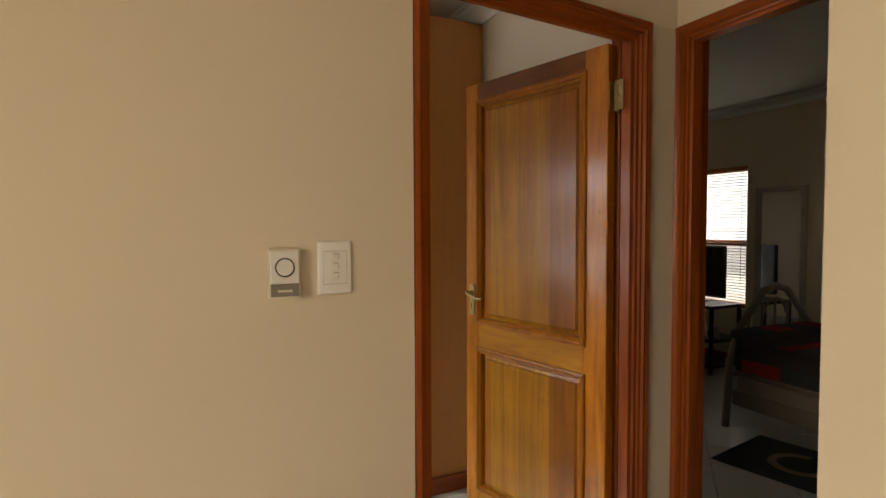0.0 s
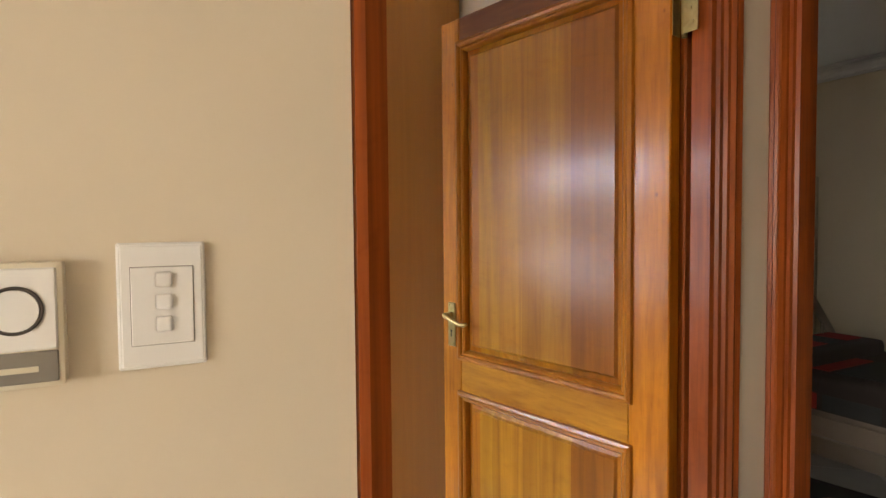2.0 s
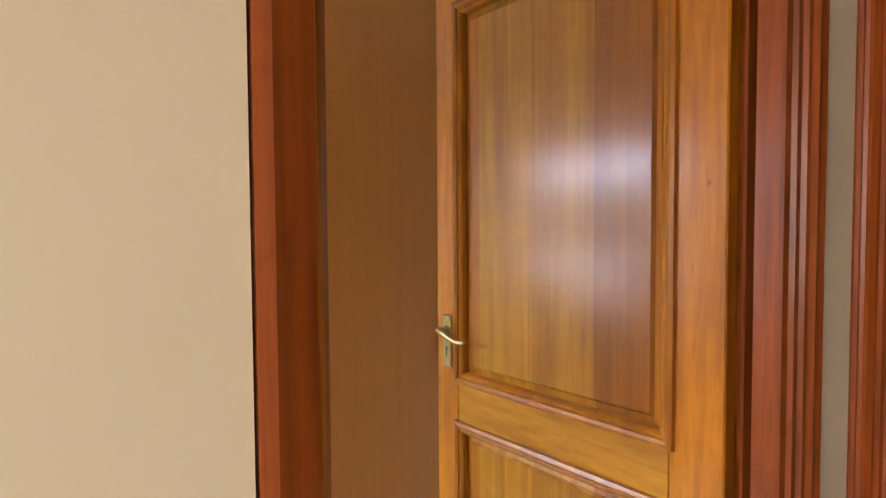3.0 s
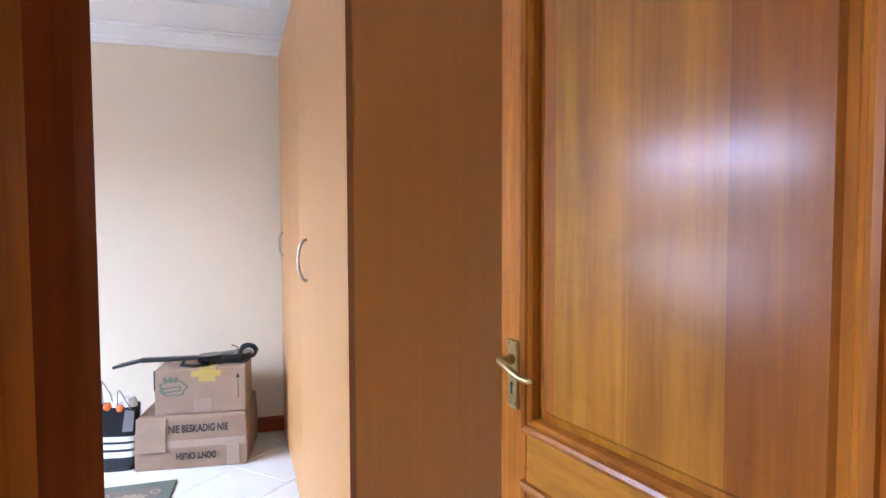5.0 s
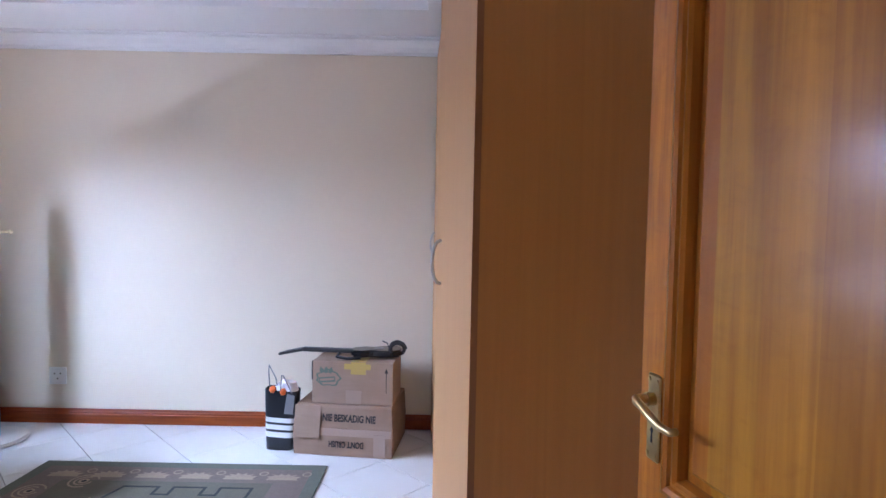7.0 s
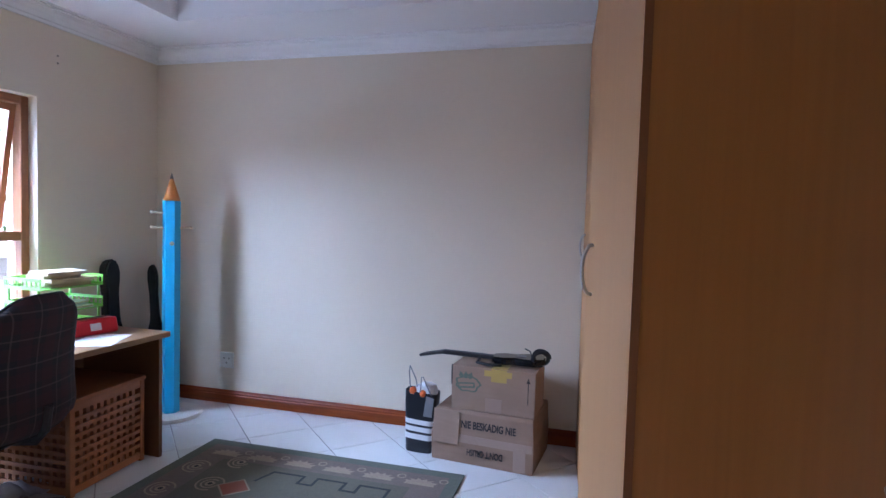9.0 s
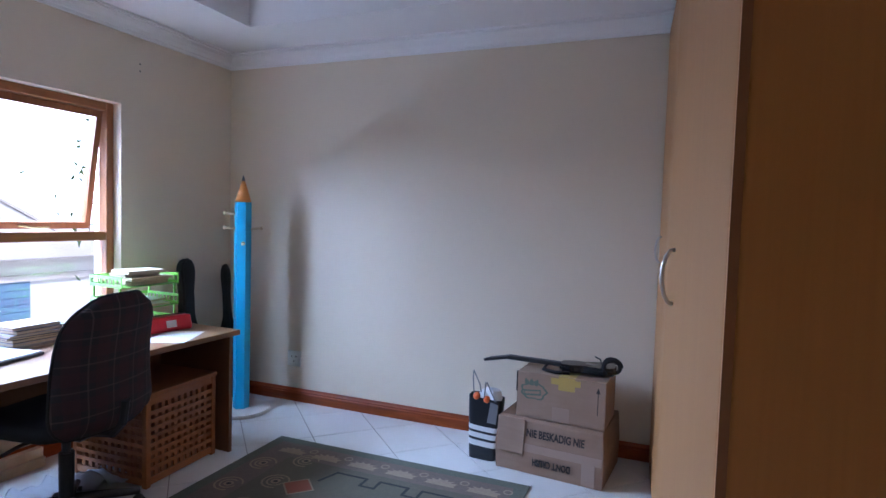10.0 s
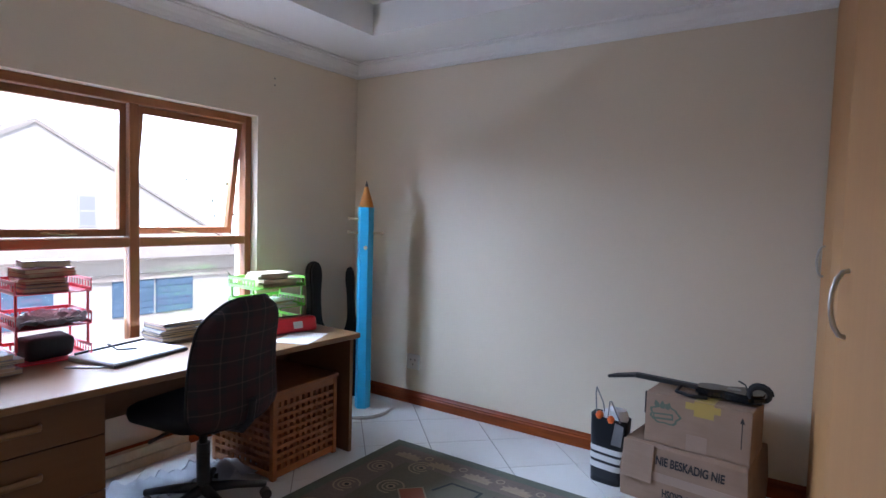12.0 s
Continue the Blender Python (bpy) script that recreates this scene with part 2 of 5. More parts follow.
TAPE_CLEAR = mat("shiny_packing_tape", (0.36, 0.26, 0.2), 0.16, bump=0.5, bump_scale=60)
TAPE_YELLOW = mat("yellow_tape", (0.45, 0.32, 0.08), 0.4, bump=0.2)
INK = mat("black_print", (0.03, 0.027, 0.026), 0.8)
GREENINK = mat("green_print", (0.12, 0.15, 0.11), 0.8)
BLACK_GLOSS = mat("black_lacquer", (0.01, 0.01, 0.012), 0.15, coat=0.5)
BAG_BLACK = mat("black_bag_plastic", (0.012, 0.014, 0.018), 0.35, bump=0.4, bump_scale=25)
BAG_GREY = mat("grey_bag_plastic", (0.2, 0.2, 0.21), 0.35, bump=0.4, bump_scale=25)
WHITE_PRINT = mat("white_print", (0.75, 0.75, 0.75), 0.5)
TISSUE = mat("white_plastic_film", (0.7, 0.7, 0.72), 0.35, bump=0.6, bump_scale=40)
ORANGE = mat("orange_plastic", (0.8, 0.16, 0.03), 0.4)
LIME = mat("lime_plastic", (0.22, 0.55, 0.06), 0.35)
RED = mat("red_plastic", (0.62, 0.02, 0.035), 0.3)
PAPER = mat("paper", (0.72, 0.71, 0.68), 0.8)
PAPER_OLD = mat("yellowed_paper", (0.6, 0.5, 0.34), 0.8)
COVERS = [mat("book_cover_" + k, c, 0.5, tint=0.2) for k, c in (("blue", (0.06, 0.1, 0.22)), ("brown", (0.2, 0.1, 0.05)), ("cream", (0.6, 0.5, 0.34)), ("red", (0.3, 0.04, 0.04)), ("grey", (0.25, 0.25, 0.26)))]
SCREEN = mat("dark_glass_screen", (0.006, 0.006, 0.007), 0.12)
SILVER = mat("silver_plastic", (0.42, 0.42, 0.43), 0.35, 0.6)
GLASS = glass("window_glass")
MIRROR = mat("mirror_glass", (0.8, 0.8, 0.8), 0.03, 1.0)
FRAMEWHITE = mat("cream_gilt_frame", (0.5, 0.46, 0.38), 0.4, stain=0.3, stain_scale=6)
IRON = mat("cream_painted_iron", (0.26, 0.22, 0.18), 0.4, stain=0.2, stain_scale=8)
SHEET = mat("grey_bed_linen", (0.32, 0.26, 0.21), 0.9, bump=0.3, bump_scale=60)
BLANKET = mat("dark_blanket", (0.06, 0.045, 0.042), 0.95, bump=0.5, bump_scale=120)
BLANKET_RED = mat("red_blanket_patch", (0.32, 0.035, 0.028), 0.95, bump=0.5, bump_scale=120)
BLANKET_GREY = mat("grey_blanket_patch", (0.06, 0.06, 0.06), 0.95, bump=0.5, bump_scale=120)
RUG = mat("green_rug_pile", (0.13, 0.118, 0.08), 0.95, 0, 0.5, (60, 60, 60), (0.08, 0.082, 0.06), 0.6, 260, 0.3, 4)
RUG_EDGE = mat("sage_rug_border", (0.125, 0.138, 0.105), 0.95, 0, 0.4, (60, 60, 60), None, 0.6, 260)
RUG_BAND = mat("mauve_rug_band", (0.175, 0.135, 0.11), 0.95, 0, 0.4, (60, 60, 60), None, 0.6, 260)
RUG_BEIGE = mat("beige_rug_pile", (0.33, 0.26, 0.18), 0.95, 0, 0.4, (60, 60, 60), None, 0.6, 260)
RUG_DARK = mat("dark_rug_pile", (0.03, 0.035, 0.035), 0.95, bump=0.5, bump_scale=260)
RUG_RUST = mat("rust_rug_pile", (0.26, 0.09, 0.05), 0.95, bump=0.5, bump_scale=260)
RUG_NAVY = mat("navy_rug_pile", (0.02, 0.022, 0.035), 0.95, 0, 0.6, (14, 14, 14), (0.09, 0.08, 0.07), 0.5, 200)
CLOTH = mat("grey_white_cloth", (0.5, 0.51, 0.53), 0.9, bump=0.4, bump_scale=60)
STONE = mat("pale_plaster_outside", (0.85, 0.82, 0.76), 0.8, stain=0.3, stain_scale=0.5)
ROOFTILE = mat("clay_roof", (0.7, 0.64, 0.58), 0.8, stain=0.4, stain_scale=1)
SHUTTER = mat("blue_shutter", (0.16, 0.27, 0.40), 0.5)
# pane glass paled so that the outdoor glare sits in its colour
PALEPANE = mat("glare_pale_pane", (0.6, 0.62, 0.64), 0.15)
PAVING = mat("pale_paving", (0.62, 0.58, 0.53), 0.85, 0, 0.4, (4, 4, 4), (0.4, 0.36, 0.32), 0.3, 40, 0.3, 0.6)
LEAF = mat("leaf_green", (0.06, 0.11, 0.03), 0.6, tint=0.2)
BARK = mat("bark", (0.12, 0.08, 0.05), 0.9, 0, 0.6, (20, 20, 3), None, 0.6, 40)


# ---- mesh helpers ----
def link(name, bm, material, smooth=False):
    me = bpy.data.meshes.new(name)
    bmesh.ops.recalc_face_normals(bm, faces=bm.faces)
    if smooth:
        for f in bm.faces:
            f.smooth = True
    bm.to_mesh(me)
    bm.free()
    me.materials.append(material)
    return new(name, me)


def part(name, bm, material, parent, label="", smooth=False):
    ob = link(name, bm, material, smooth)
    ob.parent = parent
    if label:
        ob["label"] = label
    return ob


def thing(name, label, category, m=None, group="", kind=""):
    e = new(name)
    e.empty_display_size = 0.1
    if m is not None:
        e.matrix_world = m
    return tagged(e, label, category, group, kind)


def box(a, b, bevel=0.0, bm=None, seg=1):
    bm = bm or bmesh.new()
    v = bmesh.ops.create_cube(bm, size=1)["verts"]
    for p in v:
        p.co = [a[i] + (p.co[i] + 0.5) * (b[i] - a[i]) for i in range(3)]
    if bevel:
        bmesh.ops.bevel(bm, geom=list({e for p in v for e in p.link_edges}), offset=bevel, segments=seg, affect="EDGES", profile=0.6)
    return bm


def disc(r, z0, z1, n=24, at=(0, 0), r2=None, bm=None):
    bm = bm or bmesh.new()
    v = bmesh.ops.create_cone(bm, cap_ends=True, segments=n, radius1=r, radius2=r if r2 is None else r2, depth=z1 - z0)["verts"]
    bmesh.ops.translate(bm, verts=v, vec=(at[0], at[1], (z0 + z1) / 2))
    return bm


def prism(points, z0, z1, bm=None, bevel=0.0):
    """An outline in x, y pushed up from z0 to z1."""
    bm = bm or bmesh.new()
    f = bm.faces.new([bm.verts.new((x, y, z0)) for x, y in points])
    r = bmesh.ops.extrude_face_region(bm, geom=[f])
    bmesh.ops.translate(bm, verts=[g for g in r["geom"] if isinstance(g, bmesh.types.BMVert)], vec=(0, 0, z1 - z0))
    if bevel:
        bmesh.ops.bevel(bm, geom=list(bm.edges), offset=bevel, segments=2, affect="EDGES")
    return bm


def tube(points, r, n=8, bm=None, taper=None):
    """A round bar along points."""
    bm = bm or bmesh.new()
    pts = [Vector(p) for p in points]
    rings = []
    for i, p in enumerate(pts):
        d = (pts[min(i + 1, len(pts) - 1)] - pts[max(i - 1, 0)]).normalized()
        u = d.orthogonal().normalized() if i == 0 else (rings[-1][1] - d * rings[-1][1].dot(d)).normalized()
        w = d.cross(u)
        rr = r if taper is None else r + (taper - r) * i / (len(pts) - 1)
        rings.append(([bm.verts.new(p + rr * (math.cos(a) * u + math.sin(a) * w)) for a in [2 * math.pi * k / n for k in range(n)]], u))
    for (a, _), (b, _) in zip(rings, rings[1:]):
        for k in range(n):
            bm.faces.new((a[k], a[(k + 1) % n], b[(k + 1) % n], b[k]))
    bm.faces.new(rings[0][0]), bm.faces.new(rings[-1][0])
    return bm


def moved(bm, m):
    bmesh.ops.transform(bm, matrix=m, verts=bm.verts)
    return bm


def sweep(profile, path, closed=False):
    """A moulding: profile (out, up) carried along a path of (point, outward) in plan, mitred."""
    bm = bmesh.new()
    rows = [[bm.verts.new((p[0] + o * d[0], p[1] + o * d[1], u)) for o, u in profile] for p, d in path]
    pairs = list(zip(rows, rows[1:])) + ([(rows[-1], rows[0])] if closed else [])
    for a, b in pairs:
        for k in range(len(profile) - 1):
            bm.faces.new((a[k], a[k + 1], b[k + 1], b[k]))
        bm.faces.new((a[-1], a[0], b[0], b[-1]))
    if not closed:
        bm.faces.new(rows[0]), bm.faces.new(rows[-1])
    return bm


def setting(name, bm, material, label, category, smooth=False):
    return tagged(link(name, bm, material, smooth), label, category, kind="structure")


def boxes(*list_of):
    bm = bmesh.new()
    for a, b in list_of:
        box(a, b, bm=bm)
    return bm


def words(text, size, m, material, parent, name="print", label="", flip=False):
    """Printed letters in the built-in font, turned to a mesh."""
    cu = bpy.data.curves.new("letters", "FONT")
    cu.body, cu.size, cu.align_x, cu.align_y, cu.extrude = text, size, "CENTER", "CENTER", 0.0006
    cu.offset = size * 0.03
    tmp = bpy.data.objects.new("letters", cu)
    me = bpy.data.meshes.new_from_object(tmp)
    bpy.data.objects.remove(tmp)
    me.transform(m)
    me.materials.clear()
    me.materials.append(material)
    ob = new(name, me)
    ob.parent = parent
    if label:
        ob["label"] = label
    return ob


# ---- structure ----
H_CEIL, CORN = 2.60, 2.50
NORTH, WEST, EAST, SOUTH = 5.12, -2.42, 1.45, 1.53   # inner faces of the study
setting("floor", boxes(((-2.7, -2.8, -0.2), (5.4, 6.3, -0.006))), GROUT, "grey grouted screed under white floor tiles", "floor")
setting("wall_north", boxes(((-2.66, NORTH, 0), (1.55, NORTH + 0.22, 2.9))), PAINT, "smooth cream painted plaster wall", "wall")
# window wall with its opening
WY0, WY1, WZ0, WZ1 = 2.62, 4.165, 0.61, 2.06
setting("wall_west", boxes(((WEST - 0.24, 1.30, 0), (WEST, WY0, 2.9)), ((WEST - 0.24, WY1, 0), (WEST, NORTH, 2.9)),
                           ((WEST - 0.24, WY0, 0), (WEST, WY1, WZ0)), ((WEST - 0.24, WY0, WZ1), (WEST, WY1, 2.9))), PAINT, "cream painted wall with a wide window opening", "wall")
setting("wall_east", boxes(((EAST, SOUTH, 0), (1.66, 5.34, 2.9)), ((1.55, 5.34, 0), (1.66, 6.2, 2.9))), PAINT, "cream painted wall between the study and the bedroom", "wall")
# wall between hall and study, stepping back at the door
setting("wall_south", boxes(((-2.66, 1.29, 0), (0.50, SOUTH, 2.9)), ((0.50, 1.495, 2.10), (1.528, SOUTH, 2.9))), PAINT, "cream painted hall wall around a doorway", "wall")
setting("wall_over_door", prism([(0.5005, 1.290), (1.40, 1.436), (1.527, 1.447), (1.527, 1.494), (0.5005, 1.494)], 2.087, 2.9), PAINT, "cream painted wall above the study doorway", "wall")
setting("wall_beside_door", prism([(1.404, 1.437), (1.527, 1.447), (1.527, 1.529), (1.404, 1.529)], 0, 2.0865), PAINT, "narrow cream painted wall strip beside the doorway", "wall")
# hall end wall with the bedroom doorway
setting("wall_hall_end", boxes(((1.528, 1.447, 0), (1.66, SOUTH, 2.9)), ((1.528, 0.53, 2.09), (1.66, 1.447, 2.9)), ((1.528, -0.6, 0), (1.66, 0.53, 2.9))), PAINT, "cream painted hall end wall with a bedroom doorway", "wall")
setting("wall_hall_corner", boxes(((0.752, -2.7, 0), (1.528, 0.455, 2.9))), PAINT, "cream painted projecting hall wall corner", "wall")
setting("wall_hall_back", boxes(((-2.66, -2.8, 0), (0.752, -2.6, 2.9))), PAINT, "plain cream hall wall", "wall")
setting("wall_hall_west", boxes(((-2.66, -2.6, 0), (-2.42, -1.5, 2.9)), ((-2.66, 0.3, 0), (-2.42, 1.29, 2.9)), ((-2.66, -1.5, 0), (-2.42, 0.3, 0.7)), ((-2.66, -1.5, 2.3), (-2.42, 0.3, 2.9))), PAINT, "plain cream hall wall with a window opening", "wall")
# bedroom shell
BX = 5.0
setting("wall_bedroom_east", boxes(((BX, -0.8, 0), (BX + 0.22, 3.86, 2.9)), ((BX, 5.3, 0), (BX + 0.22, 6.2, 2.9)), ((BX, 3.86, 0), (BX + 0.22, 5.3, 0.57)), ((BX, 3.86, 2.0), (BX + 0.22, 5.3, 2.9))), PAINT, "cream bedroom wall with a window opening", "wall")
setting("wall_bedroom_north", boxes(((1.66, 6.2, 0), (5.22, 6.4, 2.9))), PAINT, "plain cream bedroom wall", "wall")
setting("wall_bedroom_south", boxes(((1.66, -0.8, 0), (5.0, -0.6, 2.9))), PAINT, "plain cream bedroom wall", "wall")


def ring(a, b, c, d, z0, z1):
    """A flat frame in plan between an outer and an inner rectangle."""
    (x0, y0), (x1, y1), (u0, v0), (u1, v1) = a, b, c, d
    return [((x0, y0, z0), (x1, v0, z1)), ((x0, v1, z0), (x1, y1, z1)), ((x0, v0, z0), (u0, v1, z1)), ((u1, v0, z0), (x1, v1, z1))]


# study ceiling with a raised tray
TX0, TY0, TX1, TY1 = -1.79, 2.0, 0.685, 4.58
setting("ceiling", boxes(*ring((WEST - 0.24, SOUTH - 0.24), (1.66, NORTH + 0.22), (TX0, TY0), (TX1, TY1), H_CEIL, 2.86),
                         ((TX0 - 0.02, TY0 - 0.02, 2.80), (TX1 + 0.02, TY1 + 0.02, 2.92))), WHITE, "white plaster ceiling with a raised tray", "ceiling")
setting("ceiling_hall", boxes(((-2.7, -2.8, H_CEIL), (1.7, 1.29, 2.9))), WHITE, "white plaster hall ceiling", "ceiling")
setting("ceiling_bedroom", boxes(((1.66, -0.8, H_CEIL), (5.22, 6.4, 2.92))), WHITE, "white plaster bedroom ceiling", "ceiling")
# unseen slab added above the ceilings to block the sun
setting("roof", boxes(((-3.1, -3.2, 2.93), (5.7, 6.8, 3.05))), ROOFTILE, "unseen flat clay coloured slab added to keep the sun off the rooms", "roof")
COVE = [(0, 0), (0.014, 0), (0.014, 0.018), (0.022, 0.022), (0.03, 0.045), (0.05, 0.066), (0.078, 0.078), (0.078, 0.088), (0.1, 0.088), (0.1, 0.1), (0, 0.1)]


def cornice(x0, y0, x1, y1, z):
    prof = [(o, z + u - 0.001) for o, u in COVE]
    path = [((x0, y0), (1, 1)), ((x1, y0), (-1, 1)), ((x1, y1), (-1, -1)), ((x0, y1), (1, -1))]
    return sweep(prof, path, True)


setting("trim_cornice", cornice(WEST + 0.001, SOUTH + 0.001, EAST - 0.001, NORTH - 0.001, CORN), WHITE, "white moulded plaster cornice", "cornice")
setting("trim_cornice_bedroom", cornice(1.661, -0.599, BX - 0.001, 6.199, CORN), WHITE, "white moulded plaster bedroom cornice", "cornice")
SKIRT = [(0, 0), (0.018, 0), (0.018, 0.062), (0.014, 0.068), (0.016, 0.078), (0.009, 0.088), (0.006, 0.098), (0, 0.098)]


def skirting(name, a, b, out):
    bm = sweep([(o, u + 0.001) for o, u in SKIRT], [(a, out), (b, out)])
    setting(name, bm, MERANTI_H, "reddish brown varnished wooden skirting board", "baseboard")


skirting("baseboard_north", (WEST, NORTH - 0.001), (0.745, NORTH - 0.001), (0, -1))
skirting("baseboard_west", (WEST + 0.001, NORTH - 0.02), (WEST + 0.001, SOUTH), (1, 0))
skirting("baseboard_south", (WEST + 0.02, SOUTH + 0.001), (0.49, SOUTH + 0.001), (0, 1))
skirting("baseboard_east", (EAST - 0.001, SOUTH), (EAST - 0.001, 2.645), (-1, 0))
skirting("baseboard_bedroom", (BX - 0.001, -0.58), (BX - 0.001, 6.18), (-1, 0))


# ---- door frames ----
def frame_profile(w, d):
    """Jamb section across its width w and depth d: reeded face, step and stop."""
    return [(0, 0), (0, -0.012), (0.006, -0.016), (0.012, -0.012), (0.016, -0.016), (0.022, -0.013), (0.028, -0.013), (0.034, -0.004), (w * 0.62, -0.002),
            (w * 0.66, 0.006), (w * 0.8, 0.008), (w * 0.84, 0.016), (w, 0.02), (w, d - 0.045), (w - 0.016, d - 0.045), (w - 0.016, d), (0, d)]


def jamb(x, side, z, w, d):
    bm = bmesh.new()
    pr = frame_profile(w, d)
    rows = [[bm.verts.new((x + side * a, b, zz)) for a, b in pr] for zz in (0.0, z)]
    n = len(pr)
    for k in range(n):
        bm.faces.new((rows[0][k], rows[0][(k + 1) % n], rows[1][(k + 1) % n], rows[1][k]))
    bm.faces.new(rows[0]), bm.faces.new(rows[1])
    return bm


def head(x0, x1, z, w, d):
    bm = bmesh.new()
    pr = frame_profile(w, d)
    rows = [[bm.verts.new((x, b, z - a)) for a, b in pr] for x in (x0, x1)]
    n = len(pr)
    for k in range(n):
        bm.faces.new((rows[0][k], rows[0][(k + 1) % n], rows[1][(k + 1) % n], rows[1][k]))
    bm.faces.new(rows[0]), bm.faces.new(rows[1])
    return bm


def door_frame(name, m, width, height, depth, w=0.066, side_w=None):
    e = thing(name, "dark red varnished wooden door frame with reeded face", "door frame", m, kind="structure")
    if side_w:
        prof = [(0, 0), (0, -0.012), (0.012, -0.016), (0.024, -0.012), (0.042, -0.006), (0.045, 0.048), (0.056, 0.060), (0.058, 0.085), (0.066, 0.092), (0.070, 0.112), (0.080, 0.124), (0.084, 0.138), (side_w - 0.004, 0.158), (side_w, 0.17), (0, 0.17)]
        part("jamb", moved(prism(prof, 0, height), pose(0, 0, 0, 0, 0, -9.1)), MERANTI, e)
        # golden strip puts the light on the jamb's stepped face into its colour
        strip = [(0.0655, 0.092), (0.0685, 0.0915), (0.0722, 0.111), (0.0815, 0.1235), (0.0855, 0.1375), (0.083, 0.1385), (0.079, 0.1245), (0.0695, 0.1125)]
        part("stop", moved(prism(strip, 0.001, height - 0.04), pose(0, 0, 0, 0, 0, -9.1)), STILE, e, "golden varnished strip standing for light on the jamb")
    else:
        part("jamb", jamb(0, 1, height, w, depth), MERANTI, e)
    part("jamb", jamb(width, -1, height, w, depth), MERANTI, e)
    part("head", head(0.001, width - 0.001, height + 0.002, w, depth + 0.001), MERANTI_H, e)
    return e


door_frame("door_frame_1", pose(0.502, 1.295, 0, 0, 0, 9.1), 0.905, 2.083, 0.072, side_w=0.099)
# added block that hides the lit wall in the gap beside the hinges
setting("trim_door", box((1.352, 1.5305, 0.001), (1.448, 1.575, 2.08), 0.004), MERANTI, "dark red varnished block added to darken the gap behind the open door", "door trim")
# bedroom doorway: local x runs towards -y, local y towards +x
door_frame("door_frame_2", pose(1.531, 1.447, 0, 0, 0, -90), 0.917, 2.088, 0.11, w=0.05)


# ---- the study door ----
def door_leaf():
    m = pose(1.302, 1.502, 0.008, 0, 0, 102.8)
    e = thing("door_1", "open varnished golden wooden door with two raised panels", "door", m, kind="structure")
    L, T, HT = 0.787, 0.042, 2.027
    a, b = 0.122, 0.703            # between the stiles
    rails = ((0.0, 0.235), (0.865, 0.985), (1.945, HT))
    part("stile", box((0.022, -T, 0), (a, 0, HT), 0.003), STILE, e)
    part("stile", box((b, -T, 0), (L, 0, HT), 0.003), STILE, e)
    for k, (z0, z1) in enumerate(rails):
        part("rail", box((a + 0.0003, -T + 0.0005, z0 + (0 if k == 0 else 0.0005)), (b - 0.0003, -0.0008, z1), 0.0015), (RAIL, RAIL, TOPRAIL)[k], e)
    for z0, z1 in ((0.235, 0.865), (0.985, 1.945)):
        # raised and fielded panel
        bm = bmesh.new()
        for s in (1, -1):
            yb, yf = (-0.018, -0.008) if s == 1 else (-T + 0.018, -T + 0.008)
            o = [(a, z0), (b, z0), (b, z1), (a, z1)]
            i1, i2 = ([(a + q, z0 + q), (b - q, z0 + q), (b - q, z1 - q), (a + q, z1 - q)] for q in (0.036, 0.043))
            loops = [[bm.verts.new((x, y, z)) for x, z in q] for q, y in ((o, yb - s * 0.004), (i1, yf - s * 0.006), (i2, yf))]
            for p, q in zip(loops, loops[1:]):
                for k in range(4):
                    bm.faces.new((p[k], p[(k + 1) % 4], q[(k + 1) % 4], q[k]))
            bm.faces.new(loops[-1])
        part("panel", bm, PANEL, e, "panel of upright staves in mixed brown tones")
        # bolection bead round the panel, both faces
        for s in (1, -1):
            bm = bmesh.new()
            base = 0.0 if s == 1 else -T
            prof = [(-0.012, 0.0), (-0.010, 0.008), (-0.002, 0.011), (0.005, 0.008), (0.008, 0.003), (0.013, 0.004), (0.018, -0.001), (0.021, -0.012), (0.021, -0.02), (-0.012, -0.002)]
            corners = [(a, z0, 1, 1), (b, z0, -1, 1), (b, z1, -1, -1), (a, z1, 1, -1)]
            rows = [[bm.verts.new((x + dx * p, base + s * q, z + dz * p)) for p, q in prof] for x, z, dx, dz in corners]
            for k in range(4):
                r0, r1 = rows[k], rows[(k + 1) % 4]
                for j in range(len(prof)):
                    bm.faces.new((r0[j], r0[(j + 1) % len(prof)], r1[(j + 1) % len(prof)], r1[j]))
            part("bead", bm, BEAD, e)
    # lever handle on a long plate
    hp = part("handle_plate", box((0.726, 0.0, 1.012), (0.760, 0.005, 1.152), 0.003), BRASS, e, "aged brass lock plate")
    part("keyhole", prism([(0.741, -1.042), (0.745, -1.042), (0.7445, -1.058), (0.7470, -1.062), (0.7430, -1.067), (0.739, -1.062), (0.7415, -1.058)], 0.0052, 0.0062), BLACKHOLE, hp).matrix_basis = pose(0, 0, 0, -90, 0, 0)
    for x in (0.733, 0.753):
        for z in (1.022, 1.142):
            part("screw", moved(disc(0.0035, 0, 0.0015, 10), pose(x, 0.005, z, -90)), BRASS, hp)
    part("boss", moved(disc(0.011, 0, 0.012, 18), pose(0.743, 0.005, 1.112, -90)), BRASS, hp)
    lever = tube([(0.743, 0.012, 1.112), (0.743, 0.030, 1.114), (0.741, 0.036, 1.114), (0.734, 0.040, 1.113), (0.715, 0.041, 1.109), (0.695, 0.041, 1.101), (0.672, 0.040, 1.094), (0.652, 0.038, 1.093), (0.640, 0.036, 1.098)], 0.008, 10, taper=0.0055)
    part("lever", lever, BRASS, hp, "curved brass lever", True)
